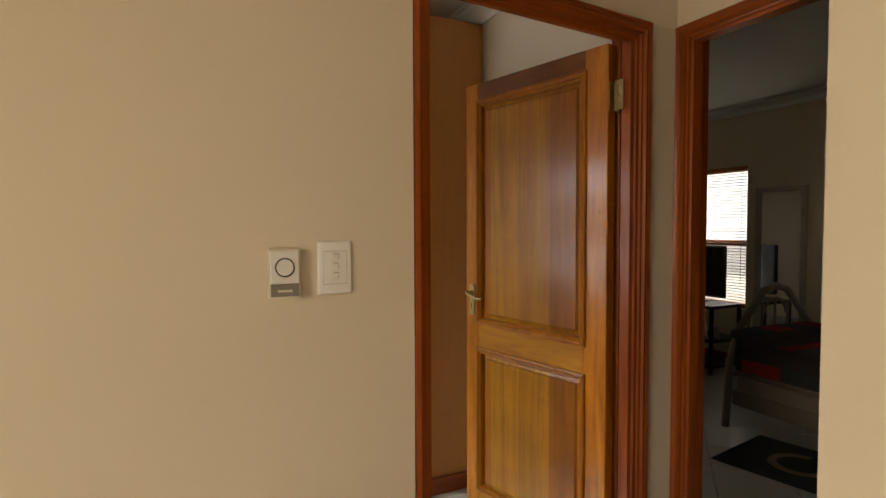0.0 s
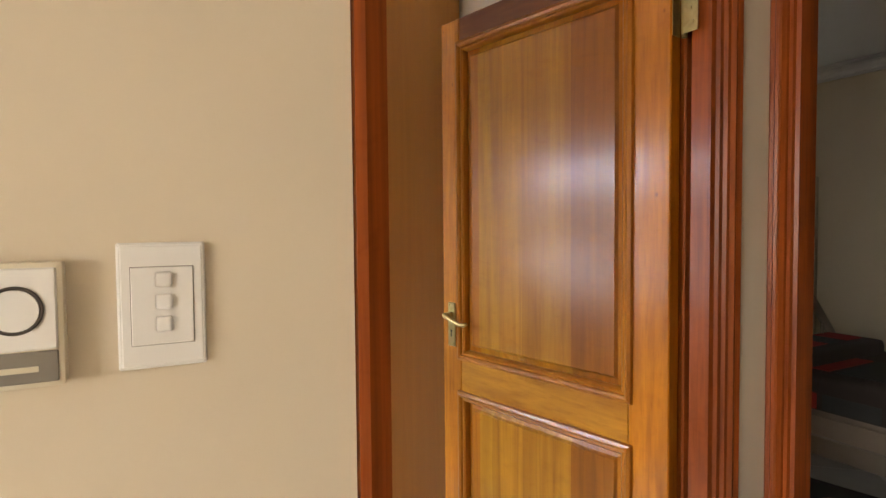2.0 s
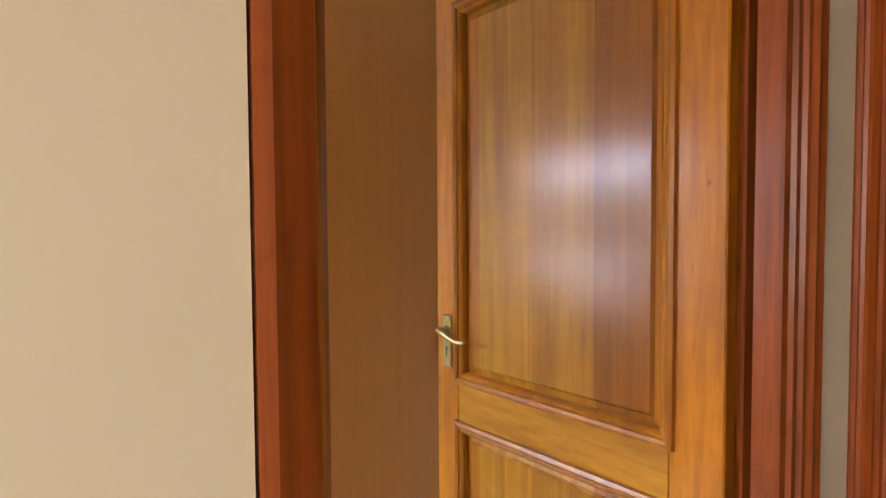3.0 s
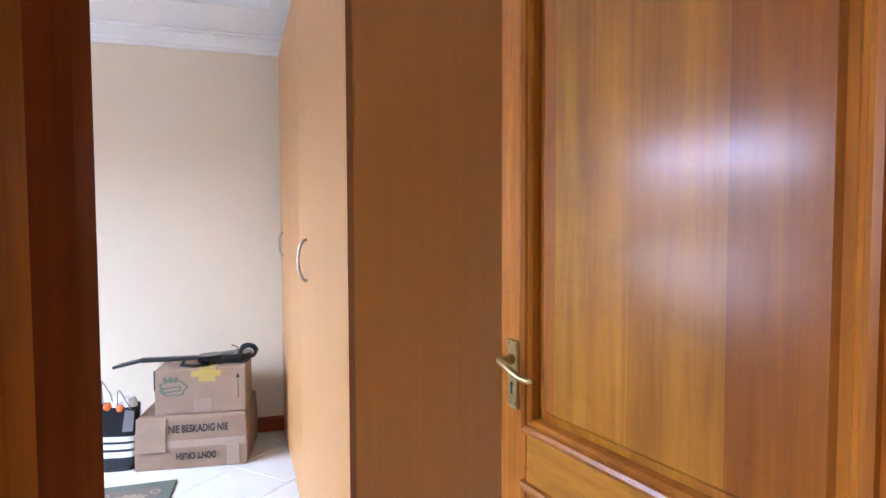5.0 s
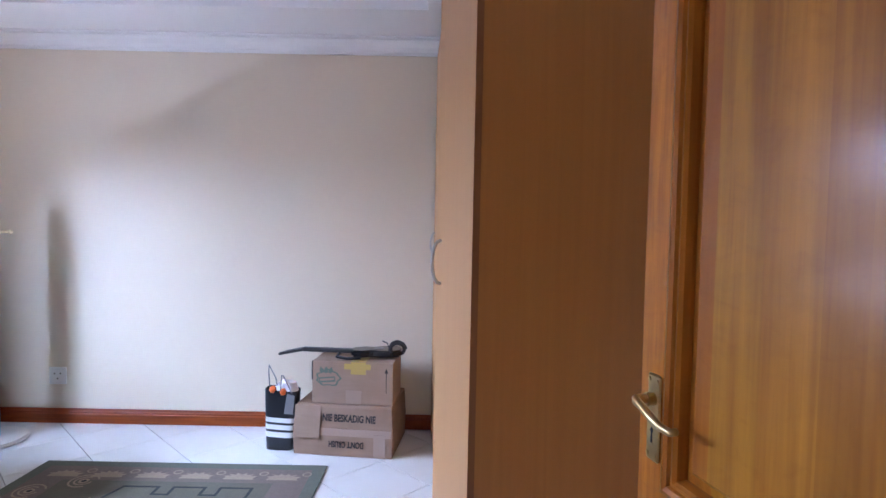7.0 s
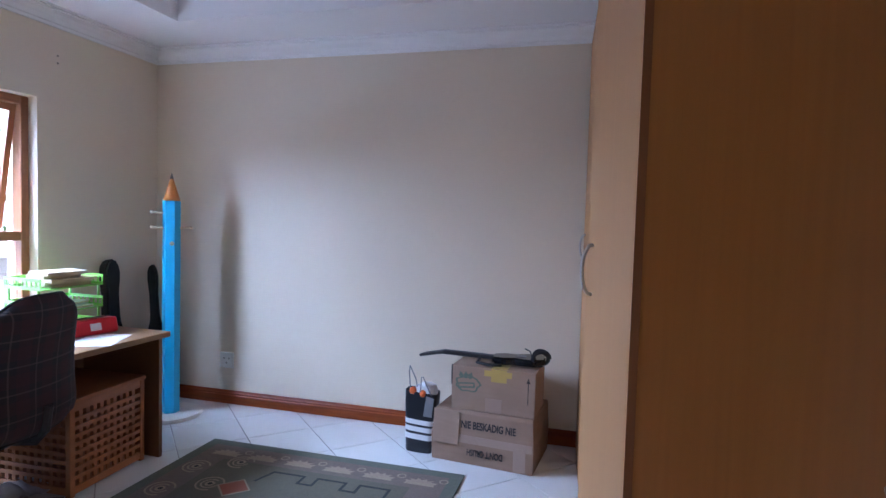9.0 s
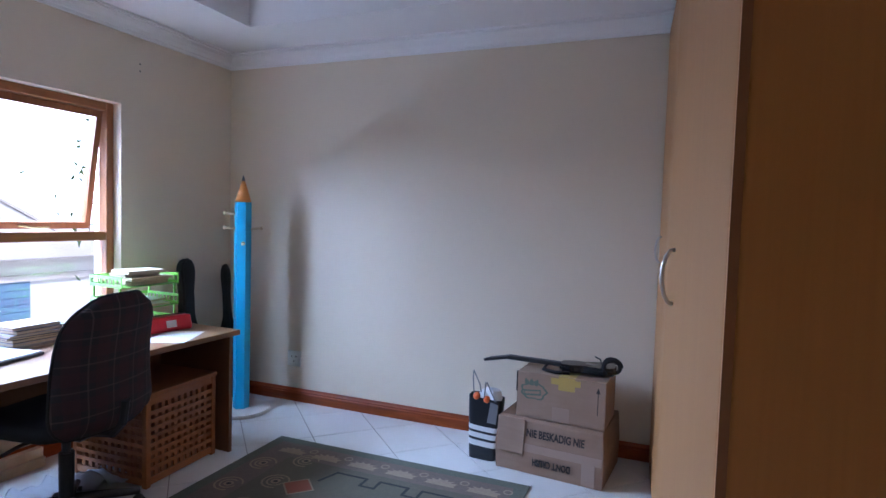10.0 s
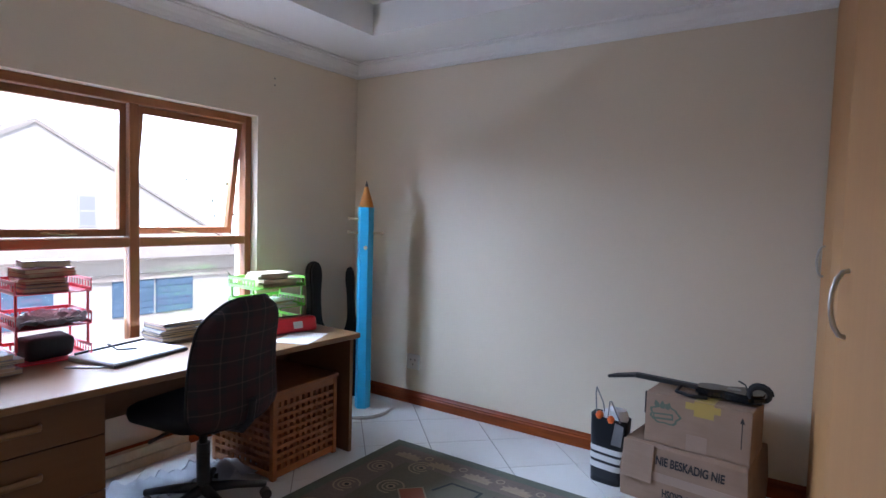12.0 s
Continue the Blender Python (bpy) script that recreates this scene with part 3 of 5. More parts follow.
    # hinges
    for z in (1.85, 0.2):
        h = part("hinge", box((0.0205, -0.036, z - 0.05), (0.0225, -0.004, z + 0.05)), BRASS, e, "brass butt hinge")
        part("knuckle", moved(disc(0.006, -0.05, 0.05, 12), pose(0.014, -0.043, z)), BRASS, h)
    return e


door_leaf()
for z in (1.85, 0.2):
    h = tagged(link("hinge_plate", box((1.3175, 1.474, z - 0.042), (1.3195, 1.515, z + 0.058)), BRASS), "brass hinge plate screwed to the door frame", "hinge")
    for dz in (-0.03, 0.0, 0.03):
        part("screw", moved(disc(0.004, 0, 0.002, 10), pose(1.3175, 1.492 + dz * 0.2, z + 0.008 + dz, 0, -90)), BRASS, h)


# ---- hall wall fittings ----
def light_switch():
    e = thing("light_switch", "white plastic three-way light switch on the hall wall", "light switch", pose(0.300, 1.29, 1.324))
    w, hh = 0.0395, 0.062
    bm = bmesh.new()
    o = [[bm.verts.new((sx * (w - i), -d, sz * (hh - i))) for sx, sz in ((-1, -1), (1, -1), (1, 1), (-1, 1))] for i, d in ((0, 0), (0, 0.006), (0.003, 0.009))]
    for p, q in zip(o, o[1:]):
        for k in range(4):
            bm.faces.new((p[k], p[(k + 1) % 4], q[(k + 1) % 4], q[k]))
    bm.faces.new(o[-1]), bm.faces.new(o[0])
    bmesh.ops.bevel(bm, geom=list(bm.edges), offset=0.0012, segments=2, affect="EDGES")
    part("cover_plate", bm, PLASTIC, e)
    part("insert", box((-0.0275, -0.0105, -0.038), (0.0275, -0.0085, 0.038), 0.0006), PLASTIC, e)
    part("groove", box((-0.0282, -0.0093, -0.0387), (0.0282, -0.0087, 0.0387)), GREY, e, "thin shadow joint")
    for z in (0.026, 0.004, -0.018):
        part("rocker", box((-0.0068, -0.0138, z - 0.0078), (0.0088, -0.0101, z + 0.0078), 0.0034, seg=3), PLASTIC, e, "", True)
    return e


light_switch()


def door_chime():
    e = thing("door_chime", "small cream and white plastic chime box with dark ring", "door chime", pose(0.184, 1.29, 1.315))
    part("body", box((-0.036, -0.022, -0.056), (0.036, 0, 0.056), 0.004, seg=2), PLASTIC_AGED, e, "cream plastic rim")
    part("face", box((-0.031, -0.0245, -0.022), (0.031, -0.020, 0.051), 0.0015), PLASTIC, e, "white face")
    part("label_strip", box((-0.031, -0.0240, -0.051), (0.031, -0.020, -0.023), 0.001), GREY, e, "grey strip")
    part("logo_bar", box((-0.016, -0.0250, -0.041), (0.016, -0.0238, -0.036)), PLASTIC_AGED, e)
    bm = bmesh.new()
    n = 40
    rings = [[bm.verts.new((r * math.cos(2 * math.pi * k / n), -d, 0.014 + r * math.sin(2 * math.pi * k / n))) for k in range(n)] for r, d in ((0.0185, 0.0243), (0.0185, 0.026), (0.0215, 0.026), (0.0215, 0.0243))]
    for p, q in zip(rings, rings[1:]):
        for k in range(n):
            bm.faces.new((p[k], p[(k + 1) % n], q[(k + 1) % n], q[k]))
    part("ring", bm, DARKRING, e, "dark ring", True)
    part("button", moved(disc(0.0182, 0, 0.0025, 36), pose(0, -0.0244, 0.014, 90)), PLASTIC, e)
    return e


door_chime()


# ---- cupboard ----
def cupboard():
    e = thing("cupboard", "tall beech laminate built-in cupboard with one door slightly ajar", "cupboard", pose(0.862, 2.66, 0, 0, 0, 3.0))
    part("body", boxes(((0.022, 0.018, 0.0), (0.555, 2.41, 2.485))), BEECH, e)
    part("side_panel", box((0.0, 0.0, 0.0), (0.572, 0.017, 2.490), 0.001), BEECH_SIDE, e, "brown wood-grain side panel")
    part("edging", box((-0.0005, -0.0035, 0.001), (0.016, -0.0003, 2.489)), BEECH_EDGE, e, "dark edging strip")
    part("plinth", box((0.03, -0.016, 0.001), (0.57, -0.004, 0.092), 0.003), MERANTI_H, e, "dark red skirting strip")
    n, w = 4, 2.40 / 4
    for k in range(n):
        d = part("cupboard_door", box((0.0, 0.0185 + k * w, 0.02), (0.018, 0.0155 + (k + 1) * w, 2.488), 0.0015), BEECH, e, "plain pale beech door")
        if k == 0:
            d.matrix_basis = Matrix.Translation((0.009, 0.0185, 0)) @ pose(0, 0, 0, 0, 0, 5.5) @ Matrix.Translation((-0.009, -0.0185, 0))
        if k in (0, 3):
            y = 0.0185 + k * w + (0.495 if k == 0 else 0.40)
            pts = [(0.0, y, 1.20), (-0.012, y, 1.203), (-0.022, y, 1.22), (-0.028, y, 1.245), (-0.030, y, 1.27), (-0.028, y, 1.295), (-0.022, y, 1.32), (-0.012, y, 1.337), (0.0, y, 1.34)]
            part("handle", tube(pts, 0.0055, 8), STEEL, d, "bowed brushed metal handle", True)
    return e


cupboard()


# ---- windows ----
def window_study():
    e = thing("window_1", "wide wooden window with one top sash tilted open", "window", pose(WEST - 0.13, 0, 0), kind="structure")
    y0, y1, z0, z1, t, d = WY0 + 0.002, WY1 - 0.002, WZ0 + 0.002, WZ1 - 0.002, 0.05, 0.07
    part("window_frame", box((0, y0, z0), (d, y0 + t, z1), 0.004), WINWOOD, e)
    part("window_frame", box((0, y1 - t, z0), (d, y1, z1), 0.004), WINWOOD, e)
    part("window_frame", box((0.0005, y0 + t, z1 - t), (d - 0.0005, y1 - t, z1), 0.004), WINWOOD_H, e)
    part("window_frame", box((0.0005, y0 + t, z0), (d - 0.0005, y1 - t, z0 + t), 0.004), WINWOOD_H, e)
    ym, zm = 3.385, 1.235
    part("mullion", box((0.001, ym - 0.028, z0 + t), (d - 0.001, ym + 0.028, z1 - t), 0.004), WINWOOD, e)
    part("transom", box((0.0012, y0 + t, zm - 0.028), (d - 0.0012, ym - 0.028, zm + 0.028), 0.004), WINWOOD_H, e, "sunlit brown transom")
    part("transom", box((0.0012, ym + 0.028, zm - 0.028), (d - 0.0012, y1 - t, zm + 0.028), 0.004), WINWOOD_H, e, "sunlit brown transom")
    for a, b in ((y0 + t, ym - 0.028), (ym + 0.028, y1 - t)):
        part("pane", box((0.028, a, z0 + t), (0.032, b, zm - 0.028)), GLASS, e).visible_shadow = False
        # top-hung sash, pushed open at its foot
        h = zm + 0.03
        s = new("sash")
        s.parent = e
        s.matrix_basis = pose(0.03, 0, z1 - t - 0.003, 0, 9 if b > 3.6 else 0.6, 0)
        hh, q = z1 - t - h - 0.006, 0.04
        me = boxes(((-0.03, a + 0.004, -hh), (0.012, a + q, 0)), ((-0.03, b - q, -hh), (0.012, b - 0.004, 0)), ((-0.0298, a + q, -q), (0.0118, b - q, -0.0002)), ((-0.0298, a + q, -hh + 0.0002), (0.0118, b - q, -hh + q)))
        part("sash_frame", me, WINWOOD, s)
        part("pane", box((-0.012, a + q - 0.002, -hh + q - 0.002), (-0.008, b - q + 0.002, -q + 0.002)), GLASS, s).visible_shadow = False
        part("stay", tube([(0.012, (a + b) / 2 - 0.08, -hh + 0.02), (0.03, (a + b) / 2, -hh + 0.01), (0.03, (a + b) / 2 + 0.08, -hh + 0.012)], 0.005, 6), BRASS, s, "brass window stay")
    part("window_sill", box((d, y0, z0 - 0.002), (0.13, y1, z0 + 0.02), 0.004), WINWOOD_H, e)
    return e


window_study()


def window_bedroom():
    e = thing("window_2", "bedroom window with lowered slatted blind", "window", pose(BX, 0, 0), kind="structure")
    for a, b in (((0.06, 3.862, 0.572), (0.12, 3.91, 1.998)), ((0.06, 5.25, 0.572), (0.12, 5.298, 1.998)), ((0.061, 3.91, 1.95), (0.119, 5.25, 1.998)), ((0.061, 3.91, 0.572), (0.119, 5.25, 0.62)), ((0.062, 3.91, 1.20), (0.118, 5.25, 1.25)), ((0.0615, 4.55, 0.62), (0.1185, 4.60, 1.20)), ((0.0615, 4.55, 1.25), (0.1185, 4.60, 1.95))):
        part("window_frame", box(a, b, 0.003), MERANTI, e)
    part("pane", box((0.088, 3.91, 0.62), (0.092, 5.25, 1.95)), GLASS, e).visible_shadow = False
    blind = part("blind", box((0.012, 3.87, 1.955), (0.05, 5.29, 1.995), 0.003), RAIL, e, "timber slatted blind")
    for k in range(46):
        z = 0.62 + k * 0.029
        part("slat", moved(box((-0.011, 3.875, -0.0008), (0.011, 5.285, 0.0008)), pose(0.031, 0, z, 0, 26)), PLASTIC, blind)
    part("cord", tube([(0.008, 3.93, 1.95), (0.008, 3.93, 0.8)], 0.0025, 6), DARK, blind)
    return e


window_bedroom()


# ---- desk ----
def desk():
    e = thing("desk", "long oak laminate writing desk under the window", "desk", pose(-1.525, 4.225, 0, 0, 0, -2.0))
    # local: x back towards the wall is negative, y runs negative along the front
    part("top", box((-0.80, -2.05, 0.69), (0, 0, 0.72), 0.003), OAK, e)
    # panels, pedestal and drawers take the laminate darkened for shade
    part("end_panel", box((-0.76, -0.055, 0.0), (-0.03, -0.030, 0.69), 0.001), OAK_SHADED, e)
    part("end_panel", box((-0.76, -2.03, 0.0), (-0.03, -2.005, 0.69), 0.001), OAK_SHADED, e)
    part("modesty_panel", box((-0.60, -1.395, 0.38), (-0.582, -0.056, 0.689)), OAK_SHADED, e)
    ped = part("pedestal", box((-0.62, -2.004, 0.04), (-0.075, -1.40, 0.689), 0.001), OAK_SHADED, e, "drawer pedestal")
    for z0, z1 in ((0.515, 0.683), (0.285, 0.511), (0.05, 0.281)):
        d = part("drawer", box((-0.0745, -2.0, z0), (-0.055, -1.403, z1), 0.0015), OAK_SHADED, ped)
    # one level only below the pedestal
    for z in (0.605, 0.415, 0.19):
        pts = [(-0.056, -1.78, z), (-0.04, -1.775, z), (-0.036, -1.75, z), (-0.036, -1.66, z), (-0.04, -1.635, z), (-0.056, -1.63, z)]
        part("handle", moved(tube(pts, 0.008, 8), Matrix.Translation((0, 0, z)) @ Matrix.Diagonal((1, 1, 1.8, 1)) @ Matrix.Translation((0, 0, -z))), OAK, ped, "broad wooden drawer pull", True)
    return e


desk()


def crate():
    e = thing("slatted_crate", "square-holed oiled wooden lattice storage crate on the floor", "crate", pose(-1.60, 3.645, 0, 0, 0, 2))
    w, d, h = 0.485, 0.51, 0.46     # along y, back along -x
    t = 0.03
    for x, y in ((-t, 0), (-t, w - t), (-d, 0), (-d, w - t)):
        part("corner_post", box((x, y, 0), (x + t, y + t, h), 0.002), PINE, e)
    for z0, z1 in ((0.012, 0.05), (h - 0.04, h)):
        part("frame_rail", box((-0.022, t, z0), (-0.002, w - t, z1), 0.001), PINE, e)
        part("frame_rail", box((-d + t, 0.002, z0), (-t, 0.022, z1), 0.001), PINE, e)
    nz, n = 9, 10
    for k in range(n + 1):
        y = t + (w - 2 * t) * k / n
        if 0 < k < n:
            part("slat", box((-0.018, y - 0.011, 0.05), (-0.010, y + 0.011, h - 0.04)), PINE, e)
        x = -t - (d - 2 * t) * k / n
        if 0 < k < n:
            part("slat", box((x - 0.011, 0.006, 0.05), (x + 0.011, 0.014, h - 0.04)), PINE, e)
    for k in range(1, nz):
        z = 0.05 + (h - 0.09) * k / nz
        part("slat", box((-0.0098, t, z - 0.010), (-0.003, w - t, z + 0.010)), PINE, e)
        part("slat", box((-d + t, 0.0001, z - 0.010), (-t, 0.0058, z + 0.010)), PINE, e)
    part("back_panel", boxes(((-d + 0.004, t, 0.01), (-d + 0.012, w - t, h)), ((-d + t, w - 0.012, 0.01), (-t, w - 0.004, h)), ((-d + t, t, 0.01), (-t, w - t, 0.02))), PINE, e)
    part("lid", box((-d - 0.006, -0.006, h + 0.001), (0.006, w + 0.006, h + 0.022), 0.003), PINE, e)
    return e


crate()


# ---- coat stand ----
def coat_stand():
    e = thing("coat_stand", "blue pencil-shaped wooden coat stand with round base", "coat stand", pose(-1.985, 4.765, 0))
    bm = disc(0.205, 0.001, 0.026, 48)
    bmesh.ops.bevel(bm, geom=[x for x in bm.edges if len(x.link_faces) == 2 and any(len(f.verts) > 4 for f in x.link_faces)], offset=0.008, segments=2, affect="EDGES")
    part("base", bm, BASEWHITE, e, "pale round base")
    part("shaft", disc(0.057, 0.027, 1.478, 6), BLUE, e, "bright blue hexagonal shaft")
    part("cone", disc(0.056, 1.478, 1.625, 18, r2=0.012), ORANGE_WOOD, e, "orange sharpened wood cone", True)
    part("tip", disc(0.0122, 1.6252, 1.665, 14, r2=0.002), GRAPHITE, e, "grey pencil lead tip")
    for ang, z in ((214, 1.394), (214, 1.293), (34, 1.293), (-48, 1.19), (130, 1.19)):
        a = radians(ang)
        r0, r1 = 0.048, 0.112
        pg = part("peg", tube([(r0 * math.cos(a), r0 * math.sin(a), z), (r1 * math.cos(a), r1 * math.sin(a), z + 0.004)], 0.009, 10), PALEWOOD, e, "pale round peg")
        part("knob", moved(bm_ball(0.014), pose(r1 * math.cos(a) * 1.06, r1 * math.sin(a) * 1.06, z + 0.004)), PALEWOOD, pg, "", True)
    return e


def bm_ball(r, n=12):
    bm = bmesh.new()
    bmesh.ops.create_uvsphere(bm, u_segments=n, v_segments=n // 2 + 2, radius=r)
    return bm


coat_stand()


def gig_bag(m, length, label):
    """A soft instrument bag leaning in the corner: narrow neck, wide waisted body."""
    e = thing("guitar_bag", label, "guitar bag", m, group="instrument bags in the corner")
    w = [(0.0, 0.12), (0.04, 0.17), (0.14, 0.19), (0.26, 0.165), (0.34, 0.14), (0.42, 0.145), (0.50, 0.13), (0.56, 0.075), (0.62, 0.055), (0.80, 0.05), (0.84, 0.06), (0.93, 0.065), (0.98, 0.045), (1.0, 0.02)]
    pts = [(x, z * length) for z, x in w] + [(-x, z * length) for z, x in reversed(w)]
    bm = prism(pts, -0.045, 0.045, bevel=0.015)
    part("body", moved(bm, pose(0, 0, 0, 90)), FABRIC_BLACK, e, "", False)
    part("zip", tube([(x * 1.005, 0.0, z * length) for z, x in w], 0.004, 6), DARK, e)
    return e


gig_bag(pose(-2.25, 4.55, 0.02, -7, 3, 80) @ Matrix.Diagonal((0.85, 1, 1, 1)), 1.06, "black padded guitar bag leaning against the wall")
gig_bag(pose(-2.22, 4.93, 0.02, -4, -4, 30) @ Matrix.Diagonal((0.5, 0.8, 1, 1)), 1.0, "small black instrument bag behind the coat stand")


# ---- office chair ----
def office_chair():
    # local: the chair faces +x
    e = thing("office_chair", "swivel office chair in dark tartan fabric", "chair", pose(-1.62, 3.255, 0, 0, 0, 189))
    part("column", disc(0.03, 0.10, 0.34, 18), DARK, e)
    part("gas_lift", disc(0.018, 0.34, 0.43, 14), DARK, e)
    for k in range(5):
        a = radians(72 * k + 20)
        lg = part("base_leg", tube([(0.02 * math.cos(a), 0.02 * math.sin(a), 0.12), (0.15 * math.cos(a), 0.15 * math.sin(a), 0.105), (0.29 * math.cos(a), 0.29 * math.sin(a), 0.075)], 0.026, 8, taper=0.016), DARK, e, "", True)
        part("castor", moved(disc(0.026, -0.02, 0.02, 16), pose(0.29 * math.cos(a), 0.29 * math.sin(a), 0.027, 90, 0, 72 * k + 20)), DARK, lg)
    part("mechanism", box((-0.14, -0.07, 0.42), (0.12, 0.07, 0.462), 0.01), DARK, e)
    part("lever", tube([(0.02, 0.06, 0.44), (0.02, 0.2, 0.44), (0.02, 0.27, 0.43)], 0.008, 8), DARK, e)
    seat = cushion(0.47, 0.46, 0.075, 0.10)
    part("seat", moved(seat, pose(0.055, 0, 0.495)), FABRIC_BLACK, e, "dark upholstered seat", True)
    part("back_bar", tube([(-0.12, 0, 0.44), (-0.24, 0, 0.45), (-0.285, 0, 0.50), (-0.30, 0, 0.60)], 0.02, 8), DARK, e)
    # upright curved backrest, wider at the shoulders
    bm = bmesh.new()
    nu, nv = 14, 16
    def grid(off):
        g = []
        for j in range(nv + 1):
            v = j / nv
            z = 0.485 + 0.57 * v
            half = 0.275 * (1 - 0.16 * v) * (1 - max(0, (v - 0.72) / 0.28) ** 3 * 0.34) * (1 - max(0, (0.18 - v) / 0.18) ** 2 * 0.25)
            row = []
            for i in range(nu + 1):
                u = 2 * i / nu - 1
                x = -0.262 + 0.06 * u * u - 0.045 * v - 0.03 * math.sin(v * math.pi) * -1
                edge = max(abs(u), abs(2 * v - 1))
                th = off * (0.038 * (1 - edge ** 6) + 0.006)
                drop = 0.045 * max(0, (v - 0.6) / 0.4) * abs(u) ** 4
                row.append(bm.verts.new((x + th, half * u, z - drop)))
            g.append(row)
        return g
    f, b = grid(1), grid(-1)
    for g in (f, b):
        for j in range(nv):
            for i in range(nu):
                bm.faces.new((g[j][i], g[j][i + 1], g[j + 1][i + 1], g[j + 1][i]))
    rim = lambda g: [g[0][i] for i in range(nu + 1)] + [g[j][nu] for j in range(1, nv + 1)] + [g[nv][i] for i in range(nu - 1, -1, -1)] + [g[j][0] for j in range(nv - 1, 0, -1)]
    rf, rb = rim(f), rim(b)
    for k in range(len(rf)):
        bm.faces.new((rf[k], rf[(k + 1) % len(rf)], rb[(k + 1) % len(rb)], rb[k]))
    mid = [tuple((p.co + q.co) / 2) for p, q in zip(rf, rb)]
    back = part("backrest", bm, PLAID, e, "dark tartan backrest with pale lines", True)
    part("piping", tube(mid + [mid[0]], 0.007, 6), FABRIC_BLACK, back, "", True)
    return e


def cushion(w, d, t, r):
    bm = bmesh.new()
    pts = []
    for sx, sy, a0 in ((1, 1, 0), (-1, 1, 90), (-1, -1, 180), (1, -1, 270)):
        for k in range(7):
            a = radians(a0 + 15 * k)
            pts.append((sx * (w / 2 - r) + r * math.cos(a), sy * (d / 2 - r) + r * math.sin(a)))
    rows = [[bm.verts.new((x * s, y * s, z)) for x, y in pts] for s, z in ((0.86, -t / 2), (0.97, -t * 0.35), (1.0, 0), (0.98, t * 0.3), (0.9, t * 0.47), (0.6, t * 0.55))]
    n = len(pts)
    for a, b in zip(rows, rows[1:]):
        for k in range(n):
            bm.faces.new((a[k], a[(k + 1) % n], b[(k + 1) % n], b[k]))
    bm.faces.new(rows[0]), bm.faces.new(rows[-1])
    return bm


office_chair()


# ---- boxes and bag ----
def lower_box():
    e = thing("cardboard_box", "large taped brown cardboard box on the tiles", "cardboard box", pose(-0.080, 4.668, 0.001, 0, 0, -6.3), group="stacked boxes")
    w, d, h = 0.60, 0.44, 0.305
    bm = bmesh.new()
    # the front leans back above its fold, the sides bulge a little
    sec = [(0.0, 0.004, 0.0, w), (0.15, -0.004, -0.004, w + 0.004), (0.29, 0.012, 0.010, w - 0.006), (h, 0.026, 0.016, w - 0.008)]
    rows = [[bm.verts.new(p) for p in ((a, f, z), (b, f, z), (b, d, z), (a, d, z))] for z, f, a, b in sec]
    for p, q in zip(rows, rows[1:]):
        for k in range(4):
            bm.faces.new((p[k], p[(k + 1) % 4], q[(k + 1) % 4], q[k]))
    bm.faces.new(rows[0]), bm.faces.new(rows[-1])
    bmesh.ops.bevel(bm, geom=list(bm.edges), offset=0.003, segments=1, affect="EDGES")
    part("carton", bm, CARD, e)
    lean = math.degrees(math.atan2(0.016, 0.14))
    flap = moved(box((-0.004, -0.008, -0.115), (0.155, -0.001, 0.078), 0.002), pose(0.012, 0.0035, 0.222, -lean))
    part("flap", flap, CARD_PALE, e, "paler torn flap")
    up = pose(0.338, 0.0036, 0.228, 90 - lean)
    words("NIE BESKADIG NIE", 0.058, up @ Matrix.Diagonal((0.68, 1, 1, 1)), INK, e, "print", "black capital lettering")
    words("DON'T CRUSH", 0.052, pose(0.325, -0.0075, 0.078, 90, 0, 0) @ pose(0, 0, 0, 0, 0, 180) @ Matrix.Diagonal((0.62, 1, 1, 1)), INK, e, "print", "upside-down black capital lettering")
    part("tape", moved(box((0.0, -0.0022, 0), (0.07, -0.0002, 0.135)), pose(0.49, -0.0005, 0.008, 2)), TAPE_CLEAR, e, "clear packing tape")
    part("tape", moved(box((0.0, -0.0022, 0), (0.05, -0.0004, 0.12)), pose(0.235, 0.0005, 0.165, -lean)), TAPE_CLEAR, e, "clear packing tape")
    part("tape", moved(box((0.0, -0.0022, 0), (0.045, -0.0004, 0.13)), pose(0.455, 0.0002, 0.155, -lean)), TAPE_CLEAR, e, "clear packing tape")
    part("tape", moved(box((-0.002, -0.0105, 0), (0.10, -0.0086, 0.05)), pose(0.02, 0.0005, 0.145, -lean)), TAPE_CLEAR, e, "clear packing tape")
    part("tape", moved(box((0.0, -0.0012, 0), (0.59, 0.0008, 0.045)), pose(0.005, -0.0035, 0.125, -2)), TAPE_CLEAR, e, "clear packing tape")
    return e


lower_box()


